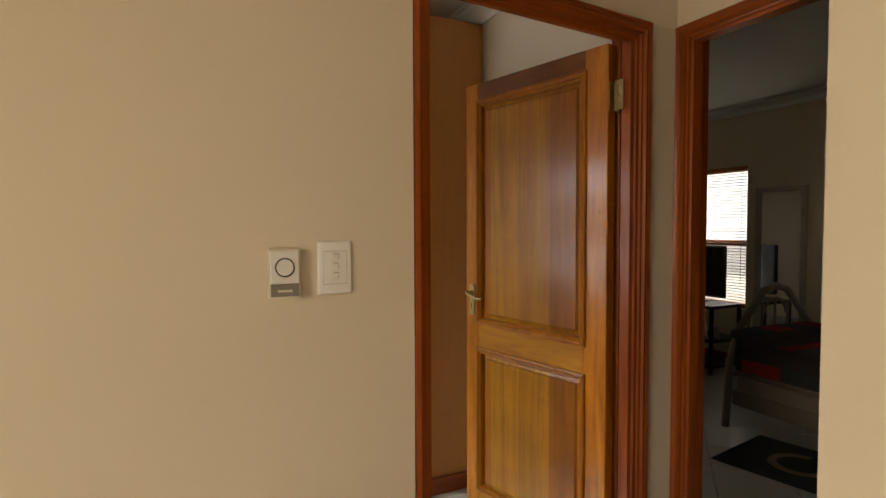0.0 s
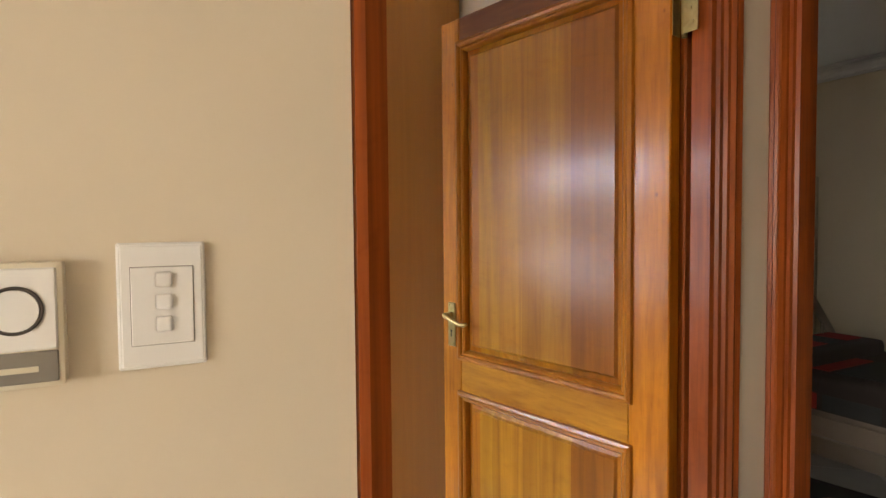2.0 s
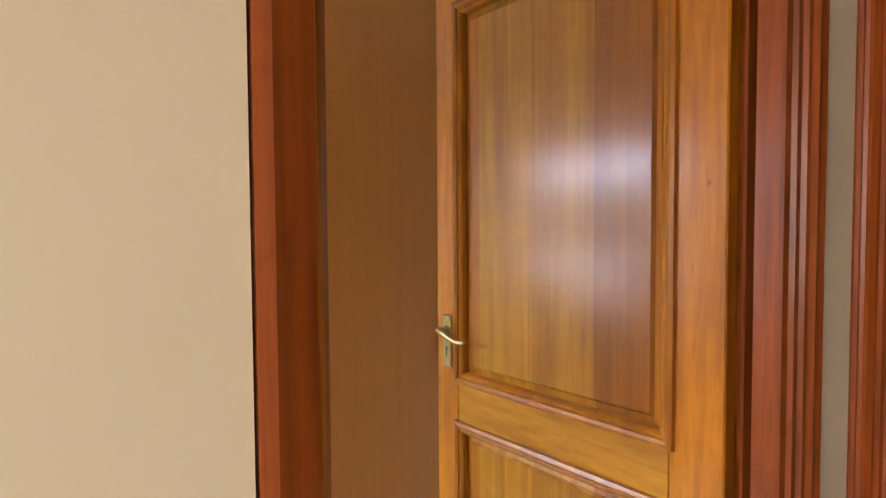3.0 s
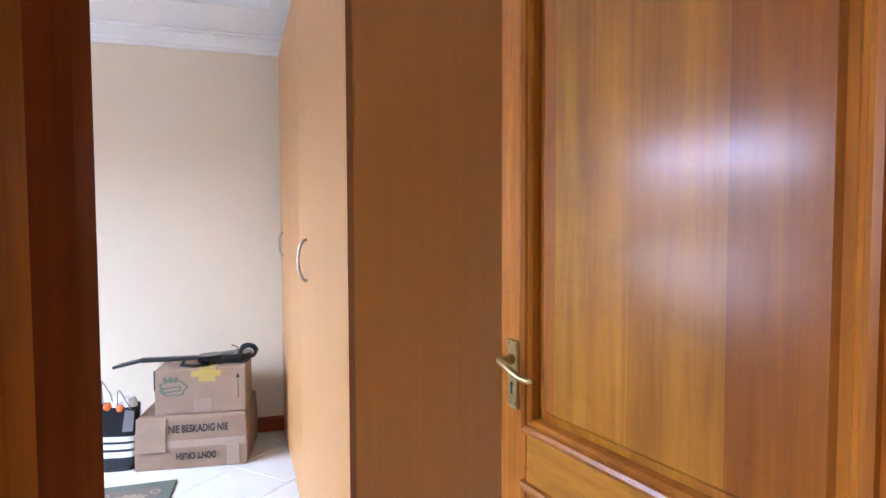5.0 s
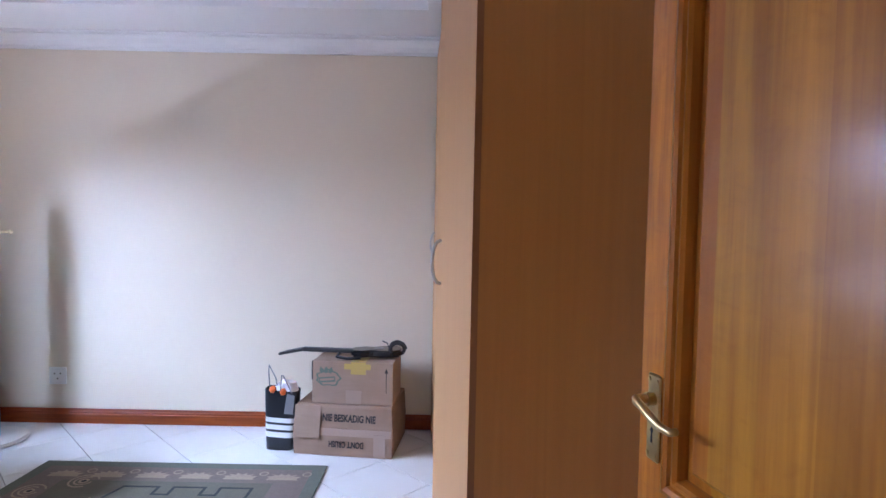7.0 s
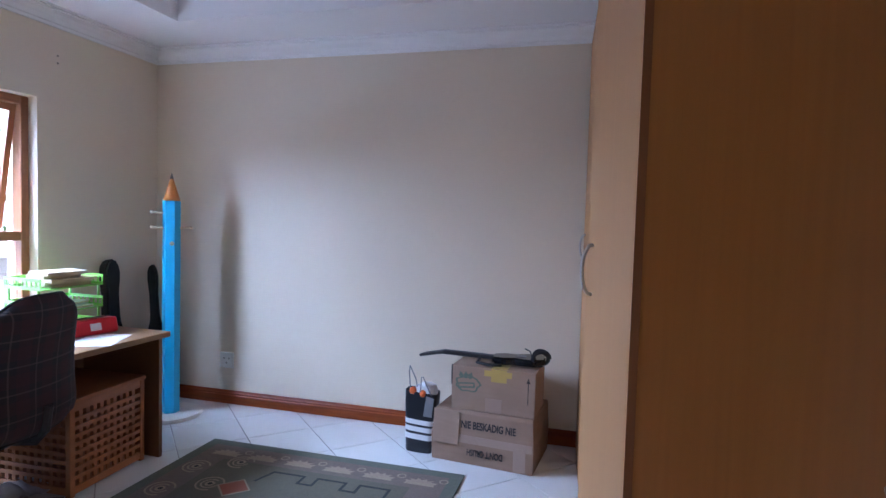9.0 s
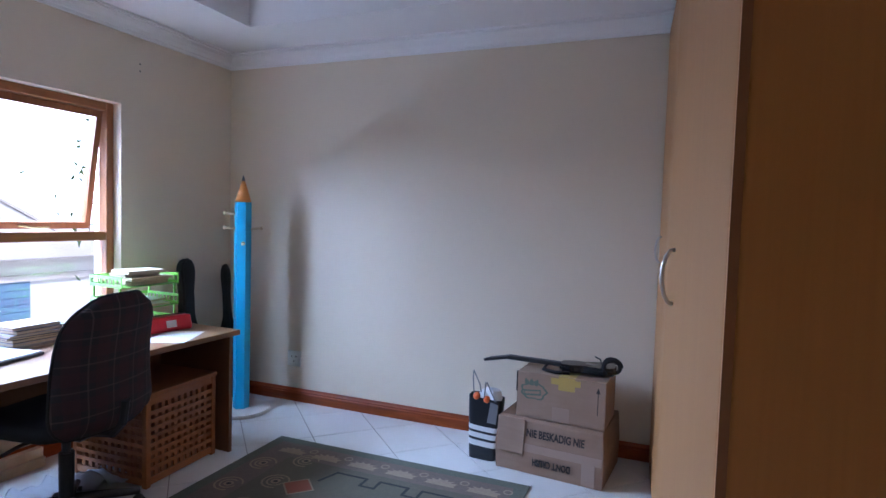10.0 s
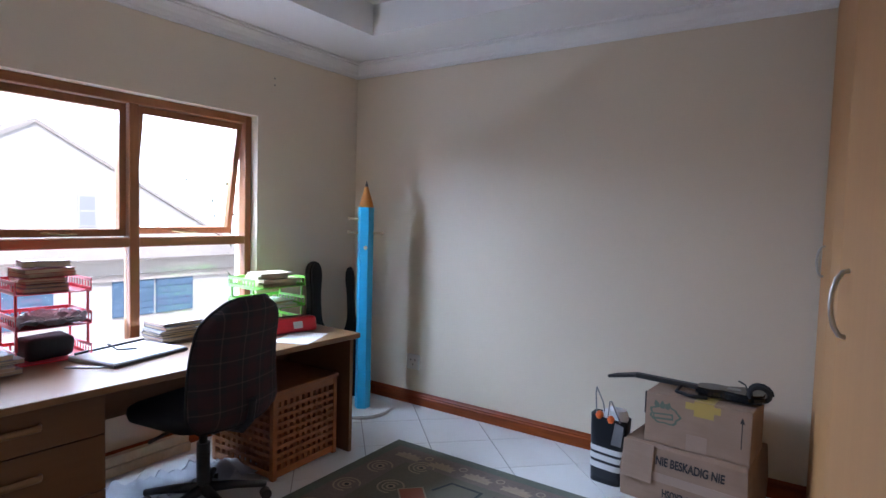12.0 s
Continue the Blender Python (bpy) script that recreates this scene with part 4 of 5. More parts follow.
def upper_box():
    e = thing("cardboard_box", "smaller taped cardboard box stacked on a larger one", "cardboard box", pose(0.026, 4.685, 0.3072, 0, 0, -4.5), group="stacked boxes")
    w, d, h = 0.490, 0.30, 0.257
    bm = box((0, 0, 0), (w, d, h), 0.004)
    part("carton", bm, CARD_PALE, e)
    part("tape", box((0.235, -0.002, h - 0.075), (0.325, -0.0003, h - 0.002)), TAPE_YELLOW, e, "yellowed tape")
    part("tape", box((0.235, -0.0003, h + 0.0003), (0.325, 0.2, h + 0.0015)), TAPE_YELLOW, e, "yellowed tape")
    part("tape", box((0.205, -0.002, 0.004), (0.30, -0.0003, 0.085)), TAPE_CLEAR, e, "shiny brown tape")
    part("tape", box((0.195, -0.0032, h - 0.045), (0.355, -0.0021, h - 0.012)), TAPE_YELLOW, e, "yellowed tape")
    part("torn_edge", box((-0.0035, -0.0015, h - 0.115), (0.004, 0.012, h - 0.002), 0.001), INK, e, "dark torn corner")
    part("arrow", boxes(((0.447, -0.0012, 0.075), (0.451, -0.0002, 0.20))), INK, e)
    part("arrow", moved(prism([(-0.011, 0), (0.011, 0), (0, 0.03)], 0.0002, 0.0012), pose(0.449, 0, 0.195, 90)), INK, e)
    # leafy printed badge as plain shapes
    def badge(s, n=26, rx=0.075, rz=0.05):
        return [((rx * s) * (1 + 0.1 * math.cos(7 * a)) * math.cos(a), (rz * s) * (1 + 0.12 * math.sin(5 * a)) * math.sin(a)) for a in [2 * math.pi * k / n for k in range(n)]]
    b = part("badge", moved(prism(badge(1.0), 0.0002, 0.001), pose(0.098, 0, 0.155, 90, 0, 0)), GREENINK, e, "green printed badge")
    part("badge_inner", moved(prism(badge(0.84), 0.001, 0.0016), pose(0.098, 0, 0.155, 90, 0, 0)), CARD_PALE, b)
    part("badge_bar", moved(box((-0.05, -0.0024, -0.016), (0.05, -0.0016, 0.016), 0.0003), pose(0.09, 0, 0.145, 0, -6)), GREENINK, b)
    part("badge_bar", moved(box((-0.042, -0.003, -0.006), (0.042, -0.0024, 0.008)), pose(0.09, 0, 0.145, 0, -6)), CARD_PALE, b)
    for dx in (-0.022, 0.0, 0.022):
        part("badge_leaf", moved(prism([(-0.01, 0), (0.01, 0), (0.013, 0.02), (0, 0.04), (-0.013, 0.02)], 0.0016, 0.0022), pose(0.085 + dx, 0, 0.185, 90, 0, 0) @ pose(0, 0, 0, 0, 0, -dx * 900)), GREENINK, b)
    return e


upper_box()


def toy_guitar():
    e = thing("toy_guitar", "black guitar-shaped game controller lying on the boxes", "toy guitar", pose(0.295, 4.80, 0.5655, 0, 0, -3))
    body = [(-0.05, 0.05), (0.02, 0.075), (0.08, 0.06), (0.14, 0.085), (0.22, 0.095), (0.26, 0.06), (0.265, 0.0), (0.26, -0.05), (0.21, -0.085), (0.13, -0.075), (0.08, -0.055), (0.03, -0.075), (-0.04, -0.06), (-0.06, 0.0)]
    part("body", moved(prism(body, 0.0, 0.042, bevel=0.012), pose(0, 0, 0.008, 0, -2)), BLACK_GLOSS, e, "glossy black body")
    part("neck", moved(box((-0.36, -0.022, 0), (-0.04, 0.022, 0.024), 0.006), pose(0, 0, 0.022, 0, 0.5)), DARK, e)
    part("headstock", moved(prism([(-0.16, -0.012), (0.0, -0.03), (0.01, 0.03), (-0.12, 0.035)], 0, 0.017, bevel=0.003), pose(-0.355, 0, 0.029, 0, -13)), DARK, e)
    part("strap", tube([(0.235 + 0.05 * math.cos(a) * (1 - 0.03 * k / 3), -0.03 + 0.035 * math.sin(a * 0.5), 0.062 + 0.038 * math.sin(a)) for k, a in [(k, 0.45 * k) for k in range(26)]], 0.011, 8), FABRIC_BLACK, e, "", True)
    part("strap", tube([(-0.12, -0.03, 0.03), (-0.13, -0.07, 0.012), (-0.06, -0.10, 0.009), (0.02, -0.085, 0.012)], 0.009, 8), FABRIC_BLACK, e, "", True)
    part("whammy_bar", tube([(0.18, 0, 0.055), (0.17, -0.01, 0.09), (0.14, -0.015, 0.105)], 0.004, 6), DARK, e)
    part("pad", box((0.09, -0.02, 0.05), (0.15, 0.02, 0.058), 0.003), GREY, e)
    return e


toy_guitar()


def striped_bag():
    e = thing("gift_bag", "black plastic carrier bag with white stripes, stuffed full", "bag", pose(-0.180, 4.775, 0.001, 3, 2, -4))
    def section(z):
        t = z / 0.37
        return (0.085 + 0.02 * t, 0.06 - 0.012 * t)
    def shell(z0, z1, grow, material, name, label=""):
        bm = bmesh.new()
        zs = [z0 + (z1 - z0) * k / 6 for k in range(7)]
        n = 28
        rows = []
        for z in zs:
            a, b = section(z)
            r = []
            for k in range(n):
                t = 2 * math.pi * k / n
                c, s = math.cos(t), math.sin(t)
                x = math.copysign(abs(c) ** 0.45, c) * a
                y = math.copysign(abs(s) ** 0.45, s) * b
                wob = 1 + 0.05 * noise.noise((x * 14, y * 14, z * 9)) * (z / 0.37)
                r.append(bm.verts.new((x * wob + grow * c, y * wob + grow * s, z)))
            rows.append(r)
        for p, q in zip(rows, rows[1:]):
            for k in range(n):
                bm.faces.new((p[k], p[(k + 1) % n], q[(k + 1) % n], q[k]))
        if name == "body":
            bm.faces.new(rows[0])
        return part(name, bm, material, e, label, True)
    shell(0.0, 0.37, 0, BAG_BLACK, "body")
    for z0, z1 in ((0.082, 0.115), (0.130, 0.160), (0.174, 0.203)):
        shell(z0, z1, 0.0015, WHITE_PRINT, "stripe", "white printed band")
    part("fold", prism([(0.03, 0.0), (0.085, 0.0), (0.097, 0.12), (0.05, 0.13)], 0, 0.002), BAG_GREY, e, "grey see-through fold").matrix_basis = pose(0, -0.0615, 0.235, 94)
    bm = bm_ball(0.075, 14)
    for v in bm.verts:
        v.co *= 1 + 0.35 * noise.noise(v.co * 22)
    part("filling", moved(bm, pose(0.03, 0, 0.36) @ Matrix.Diagonal((1, 0.6, 0.9, 1))), TISSUE, e, "crumpled white plastic film")
    for x, z in ((-0.05, 0.372), (0.015, 0.362)):
        part("toy", moved(bm_ball(0.023), pose(x, -0.035, z)), ORANGE, e, "orange plastic toy", True)
    part("handle", tube([(-0.085, 0.01, 0.35), (-0.092, 0.0, 0.47), (-0.088, -0.004, 0.512), (-0.04, -0.02, 0.44), (-0.02, -0.03, 0.37)], 0.004, 6), BAG_GREY, e)
    part("handle", tube([(0.0, -0.045, 0.37), (0.004, -0.04, 0.465), (0.012, -0.04, 0.466), (0.07, -0.045, 0.36)], 0.004, 6), BAG_GREY, e)
    return e


striped_bag()


def wall_socket():
    e = thing("wall_socket", "white plastic double wall socket above the skirting", "wall socket", pose(-1.793, NORTH, 0.322))
    part("plate", box((-0.058, -0.010, -0.058), (0.058, 0, 0.058), 0.003), PLASTIC, e)
    for x, z in ((-0.02, 0.015), (0.02, 0.015), (0.0, -0.02)):
        part("pin_hole", moved(disc(0.006, 0, 0.0012, 12), pose(x, -0.0098, z, 90)), GREY, e)
    part("rocker", box((0.03, -0.0135, -0.04), (0.046, -0.0098, -0.015), 0.001), PLASTIC, e)
    return e


wall_socket()
for y, z in ((4.30, 2.29), (4.30, 2.335)):
    tagged(link("wall_plug", moved(disc(0.006, 0, 0.004, 10), pose(WEST - 0.0005, y, z, 0, 90)), GREY), "tiny dark screw in the painted wall", "screw")


# ---- rug ----
def flat(name, pts, z, material, parent, th=0.002):
    return part(name, prism(pts, z, z + th), material, parent)


def rect(x0, y0, x1, y1):
    return [(x0, y0), (x1, y0), (x1, y1), (x0, y1)]


def arc_band(cx, cy, r0, r1, a0, a1, n=14):
    s = [radians(a0 + (a1 - a0) * k / n) for k in range(n + 1)]
    return [(cx + r1 * math.cos(a), cy + r1 * math.sin(a)) for a in s] + [(cx + r0 * math.cos(a), cy + r0 * math.sin(a)) for a in reversed(s)]


def rug():
    e = thing("rug", "green patterned woven rug with beige motifs on the tiles", "rug", pose(-1.428, 2.15, 0.001))
    w, d = 1.59, 2.345
    part("woven_base", box((0, 0, 0), (w, d, 0.008), 0.003), RUG_EDGE, e, "sage green border")
    band = flat("band", rect(0.07, 0.07, w - 0.07, d - 0.07), 0.0082, RUG_BAND, e, 0.0006)
    flat("field", rect(0.24, 0.24, w - 0.24, d - 0.24), 0.0089, RUG, e, 0.0006)
    # fan motifs along the far band
    for k in range(6):
        cx, cy = 0.21 + k * 0.235, d - 0.20
        fan = [(cx - 0.085, cy), (cx - 0.075, cy + 0.028)]
        for j in range(6):
            a = radians(165 - 30 * j)
            fan.append((cx + 0.095 * math.cos(a), cy + 0.03 + 0.05 * math.sin(a)))
            a2 = radians(150 - 30 * j)
            if j < 5:
                fan.append((cx + 0.06 * math.cos(a2), cy + 0.03 + 0.03 * math.sin(a2)))
        fan += [(cx + 0.075, cy + 0.02), (cx + 0.085, cy)]
        flat("fan_motif", fan, 0.0089, RUG_BEIGE, band, 0.0006)
        flat("ring_motif", arc_band(cx + 0.118, d - 0.125, 0.018, 0.026, 0, 350), 0.0089, RUG_BEIGE, band, 0.0005)
    # swirl medallions along the left side
    for r in range(5):
        for c in range(2):
            cx, cy = 0.16 + c * 0.2, d - 0.37 - r * 0.27 + c * 0.12
            for r0, r1, a0, a1 in ((0.065, 0.075, 20, 300), (0.04, 0.049, 60, 350), (0.014, 0.026, 0, 350)):
                flat("swirl_motif", arc_band(cx, cy, r0, r1, a0, a1), 0.0096, RUG_BEIGE, e, 0.0005)
            flat("swirl_core", arc_band(cx, cy, 0.001, 0.012, 0, 350, 10), 0.0096, RUG_DARK, e, 0.0006)
    # stepped dark line round a centre field
    x0, y1 = 0.60, d - 0.30
    key = [(x0 - 0.04, y1 - 0.12), (x0, y1), (x0 + 0.18, y1), (x0 + 0.18, y1 - 0.08), (x0 + 0.26, y1 - 0.08), (x0 + 0.26, y1), (x0 + 0.42, y1), (x0 + 0.42, y1 - 0.08), (x0 + 0.50, y1 - 0.08), (x0 + 0.50, y1), (x0 + 0.66, y1), (x0 + 0.66, y1 - 0.9)]
    for a, b in zip(key, key[1:]):
        p, q = Vector(a), Vector(b)
        u = (q - p).normalized()
        v = Vector((-u.y, u.x)) * 0.008
        p, q = p - u * 0.006, q + u * 0.006
        flat("key_line", [tuple(p + v), tuple(p - v), tuple(q - v), tuple(q + v)], 0.0097, RUG_DARK, e, 0.0005)
    for cx, cy in ((0.50, d - 0.52), (0.95, d - 0.62), (0.72, d - 0.86), (1.1, d - 1.0)):
        s = 0.085
        flat("diamond_motif", [(cx - s * 1.15, cy), (cx, cy - s * 1.15), (cx + s * 1.15, cy), (cx, cy + s * 1.15)], 0.0096, RUG_BEIGE, e, 0.0004)
        flat("diamond_motif", [(cx - s, cy), (cx, cy - s), (cx + s, cy), (cx, cy + s)], 0.0101, RUG_RUST, e, 0.0004)
    return e


rug()


# ---- on the desk ----
def book(name, w, d, t, m, cover, label, group=""):
    e = thing(name, label, "book", m, group)
    part("page_block", box((0.003, 0.003, 0.002), (w - 0.003, d - 0.002, t - 0.002)), PAPER_OLD, e)
    bm = boxes(((0, 0, 0), (w, d, 0.002)), ((0, 0, t - 0.002), (w, d, t)), ((0, 0, 0.002), (0.0025, d, t - 0.002)))
    part("cover", bm, cover, e)
    return e


def letter_tray(m, material, label, levels, w, d, gap, group=""):
    """Stacked open trays on posts with slotted walls; local x depth, y width."""
    e = thing("letter_tray", label, "letter tray", m, group)
    for k in range(levels):
        z = 0.004 + k * gap
        t = part("tray", box((0, 0, z), (d, w, z + 0.004), 0.001), material, e)
        hh = 0.062
        bm = bmesh.new()
        for y in (0, w - 0.004):
            box((0, y, z + 0.004), (d, y + 0.004, z + 0.018), bm=bm)
            box((0, y, z + hh - 0.016), (d, y + 0.004, z + hh), bm=bm)
            for j in range(9):
                x = (d - 0.008) * j / 8
                box((x, y + 0.0003, z + 0.018), (x + 0.008, y + 0.0037, z + hh - 0.016), bm=bm)
        x = 0
        box((x, 0.004, z + 0.004), (x + 0.004, w - 0.004, z + 0.018), bm=bm)
        box((x, 0.004, z + hh - 0.016), (x + 0.004, w - 0.004, z + hh), bm=bm)
        for j in range(8):
            y = 0.01 + (w - 0.028) * j / 7
            box((x + 0.0003, y, z + 0.018), (x + 0.0037, y + 0.008, z + hh - 0.016), bm=bm)
        part("rim", bm, material, t, "slotted rim")
        if k < levels - 1:
            for px, py in ((0.02, 0.004), (d - 0.03, 0.004), (0.02, w - 0.014), (d - 0.03, w - 0.014)):
                part("post", box((px, py, z + hh), (px + 0.009, py + 0.01, z + gap)), material, e)
    return e


DT = 0.7205
rng = random.Random(4)
letter_tray(pose(-2.21, 3.80, DT, 0, 0, -4), LIME, "lime green plastic stacked letter trays on the desk", 3, 0.36, 0.27, 0.125, "letter trays")
letter_tray(pose(-2.375, 2.70, DT, 0, 0, -3), RED, "red plastic stacked letter trays holding papers", 3, 0.30, 0.265, 0.155, "letter trays")


def pile(n, x, y, z, w, d, label, group, covers=COVERS, t0=0.012):
    for k in range(n):
        t = t0 + 0.010 * rng.random()
        c = covers[rng.randrange(len(covers))]
        book("book", w * (0.85 + 0.2 * rng.random()), d * (0.85 + 0.2 * rng.random()), t, pose(x + 0.02 * rng.random(), y + 0.02 * rng.random(), z, 0, 0, rng.uniform(-8, 8)), c, label, group)
        z += t + 0.0005
    return z


pile(3, -2.17, 3.86, DT + 0.259, 0.20, 0.27, "thin book lying in the green letter tray", "books in the green tray", COVERS[2:])
pile(2, -2.16, 3.86, DT + 0.305, 0.16, 0.22, "yellowed paperback on top of the green tray", "books in the green tray", COVERS[2:3])
pile(2, -2.15, 3.85, DT + 0.134, 0.2, 0.25, "paper bundle in the green letter tray", "books in the green tray", [PAPER])
pile(6, -2.335, 2.73, DT + 0.3195, 0.17, 0.20, "worn book lying in the red letter tray", "books in the red tray", COVERS[1:2] + COVERS[3:])
pile(1, -2.32, 2.75, DT + 0.43, 0.14, 0.2, "old cloth-bound book on the red tray", "books in the red tray", COVERS[1:2], 0.018)


def crumpled_papers():
    e = thing("papers", "crumpled white papers and film in the red tray", "papers", pose(-2.345, 2.715, DT + 0.1638, 0, 0, -3))
    n = 22
    for layer in range(3):
        bm = bmesh.new()
        g = [[bm.verts.new((0.23 * i / n + 0.01 * layer, 0.26 * j / n, 0.004 + 0.012 * layer + 0.034 * abs(noise.noise((i * 0.28, j * 0.2, layer * 7.0))) + 0.016 * abs(noise.noise((i * 0.7, j * 0.6, layer + 0.5))))) for i in range(n + 1)] for j in range(n + 1)]
        for j in range(n):
            for i in range(n):
                bm.faces.new((g[j][i], g[j][i + 1], g[j + 1][i + 1], g[j + 1][i]))
        bmesh.ops.solidify(bm, geom=bm.faces[:], thickness=0.001)
        part("sheet", bm, TISSUE, e)


crumpled_papers()
pile(8, -2.27, 3.30, DT, 0.21, 0.25, "thin silvery folder with dark edges in a stack", "stack of folders", [SILVER, DARK, SILVER], 0.008)
pile(5, -2.20, 2.40, DT, 0.2, 0.26, "printed booklet in a stack on the desk", "booklets", [COVERS[4], PAPER], 0.012)


def camera_bag():
    bm = box((-0.07, -0.1, 0), (0.07, 0.1, 0.10), 0.03, seg=3)
    for v in bm.verts:
        v.co += v.normal * 0.008 * noise.noise(v.co * 18)
    ob = link("pouch", bm, FABRIC_BLACK, True)
    ob.matrix_world = pose(-2.215, 2.835, DT + 0.010, 0, 0, 4)
    tagged(ob, "small soft black camera pouch in the bottom tray", "pouch")


camera_bag()


def red_case():
    e = thing("pencil_case", "glossy red zipped pencil case on the desk", "pencil case", pose(-1.87, 3.98, DT, 0, 0, -12))
    bm = box((-0.07, -0.15, 0), (0.07, 0.15, 0.085), 0.02, seg=3)
    for v in bm.verts:
        if v.co.z > 0.04:
            v.co.x *= 0.75
            v.co.z += 0.01 * noise.noise(v.co * 12)
    part("body", bm, RED, e, "", True)
    part("zip", tube([(0.0, -0.14, 0.086), (0.005, 0, 0.09), (0.0, 0.14, 0.086)], 0.004, 6), DARK, e)
    part("print", moved(box((-0.02, -0.03, 0), (0.02, 0.03, 0.001)), pose(0.064, 0.02, 0.045, 0, 75)), WHITE_PRINT, e)
    return e


red_case()
tagged(link("paper_sheet", moved(box((-0.105, -0.148, 0), (0.105, 0.148, 0.0012)), pose(-1.685, 3.90, DT, 0, 0, 24)), PAPER), "loose white sheet of paper on the desk", "paper")


def laptop():
    e = thing("laptop", "closed flat notebook computer with dark edges on the desk", "laptop", pose(-2.00, 3.12, DT, 0, 0, 12))
    part("base", box((-0.15, -0.21, 0), (0.15, 0.19, 0.018), 0.004), SILVER, e)
    # pale plate carries the daylight reflected by the lid as plain colour
    part("lid_sheen", box((-0.135, -0.20, 0.0182), (0.146, 0.18, 0.0195)), PAPER, e, "pale plate standing for the sheen of the closed lid")
    part("rear_bar", box((-0.165, -0.17, 0.002), (-0.152, 0.20, 0.026), 0.002), DARK, e, "dark hinge bar")
    part("rim", box((0.151, -0.21, 0.002), (0.158, 0.19, 0.014), 0.001), DARK, e)
    return e


laptop()
tagged(link("desk_cable", tube([(-2.16, 3.10, DT + 0.03), (-2.11, 3.06, DT + 0.045), (-2.05, 3.08, DT + 0.024), (-2.01, 3.15, DT + 0.024)], 0.004, 6), DARK), "thin dark cable on the desk", "cable")
tagged(link("ruler", moved(box((-0.09, -0.013, 0), (0.09, 0.013, 0.005), 0.001), pose(-1.915, 2.885, DT, 0, 0, 42)), SILVER), "short silver metal ruler lying on the desk", "ruler")
tagged(link("round_coaster", disc(0.055, DT, DT + 0.008, 28, (-1.72, 2.36)), PAPER), "pale round coaster on the desk", "coaster")


def floor_cloth():
    bm = bmesh.new()
    n, m = 34, 16
    g = [[bm.verts.new((x, y, 0.008 + 0.07 * max(0, noise.noise((x * 9, y * 14, 2))) + 0.07 * abs(noise.noise((x * 4, y * 14, 5))) + 0.008)) for x in [0.27 * (i / m) + 0.05 * noise.noise((j * 0.3, 0, 0)) for i in range(m + 1)]] for j, y in [(j, 0.75 * j / n) for j in range(n + 1)]]
    for j in range(n):
        for i in range(m):
            bm.faces.new((g[j][i], g[j][i + 1], g[j + 1][i + 1], g[j + 1][i]))
    bmesh.ops.solidify(bm, geom=bm.faces[:], thickness=0.006)
    ob = link("cloth", bm, CLOTH, True)
    ob.matrix_world = pose(-2.16, 3.0, 0.006, 0, 0, -14)
    tagged(ob, "crumpled pale grey cloth on the floor under the desk", "cloth")


floor_cloth()
tagged(link("floor_batten", boxes(((-2.36, 2.3, 0.001), (-2.31, 3.62, 0.05)), ((-2.37, 2.3, 0.05), (-2.33, 3.62, 0.10))), PALEWOOD), "narrow pale wooden batten lying under the desk", "batten")


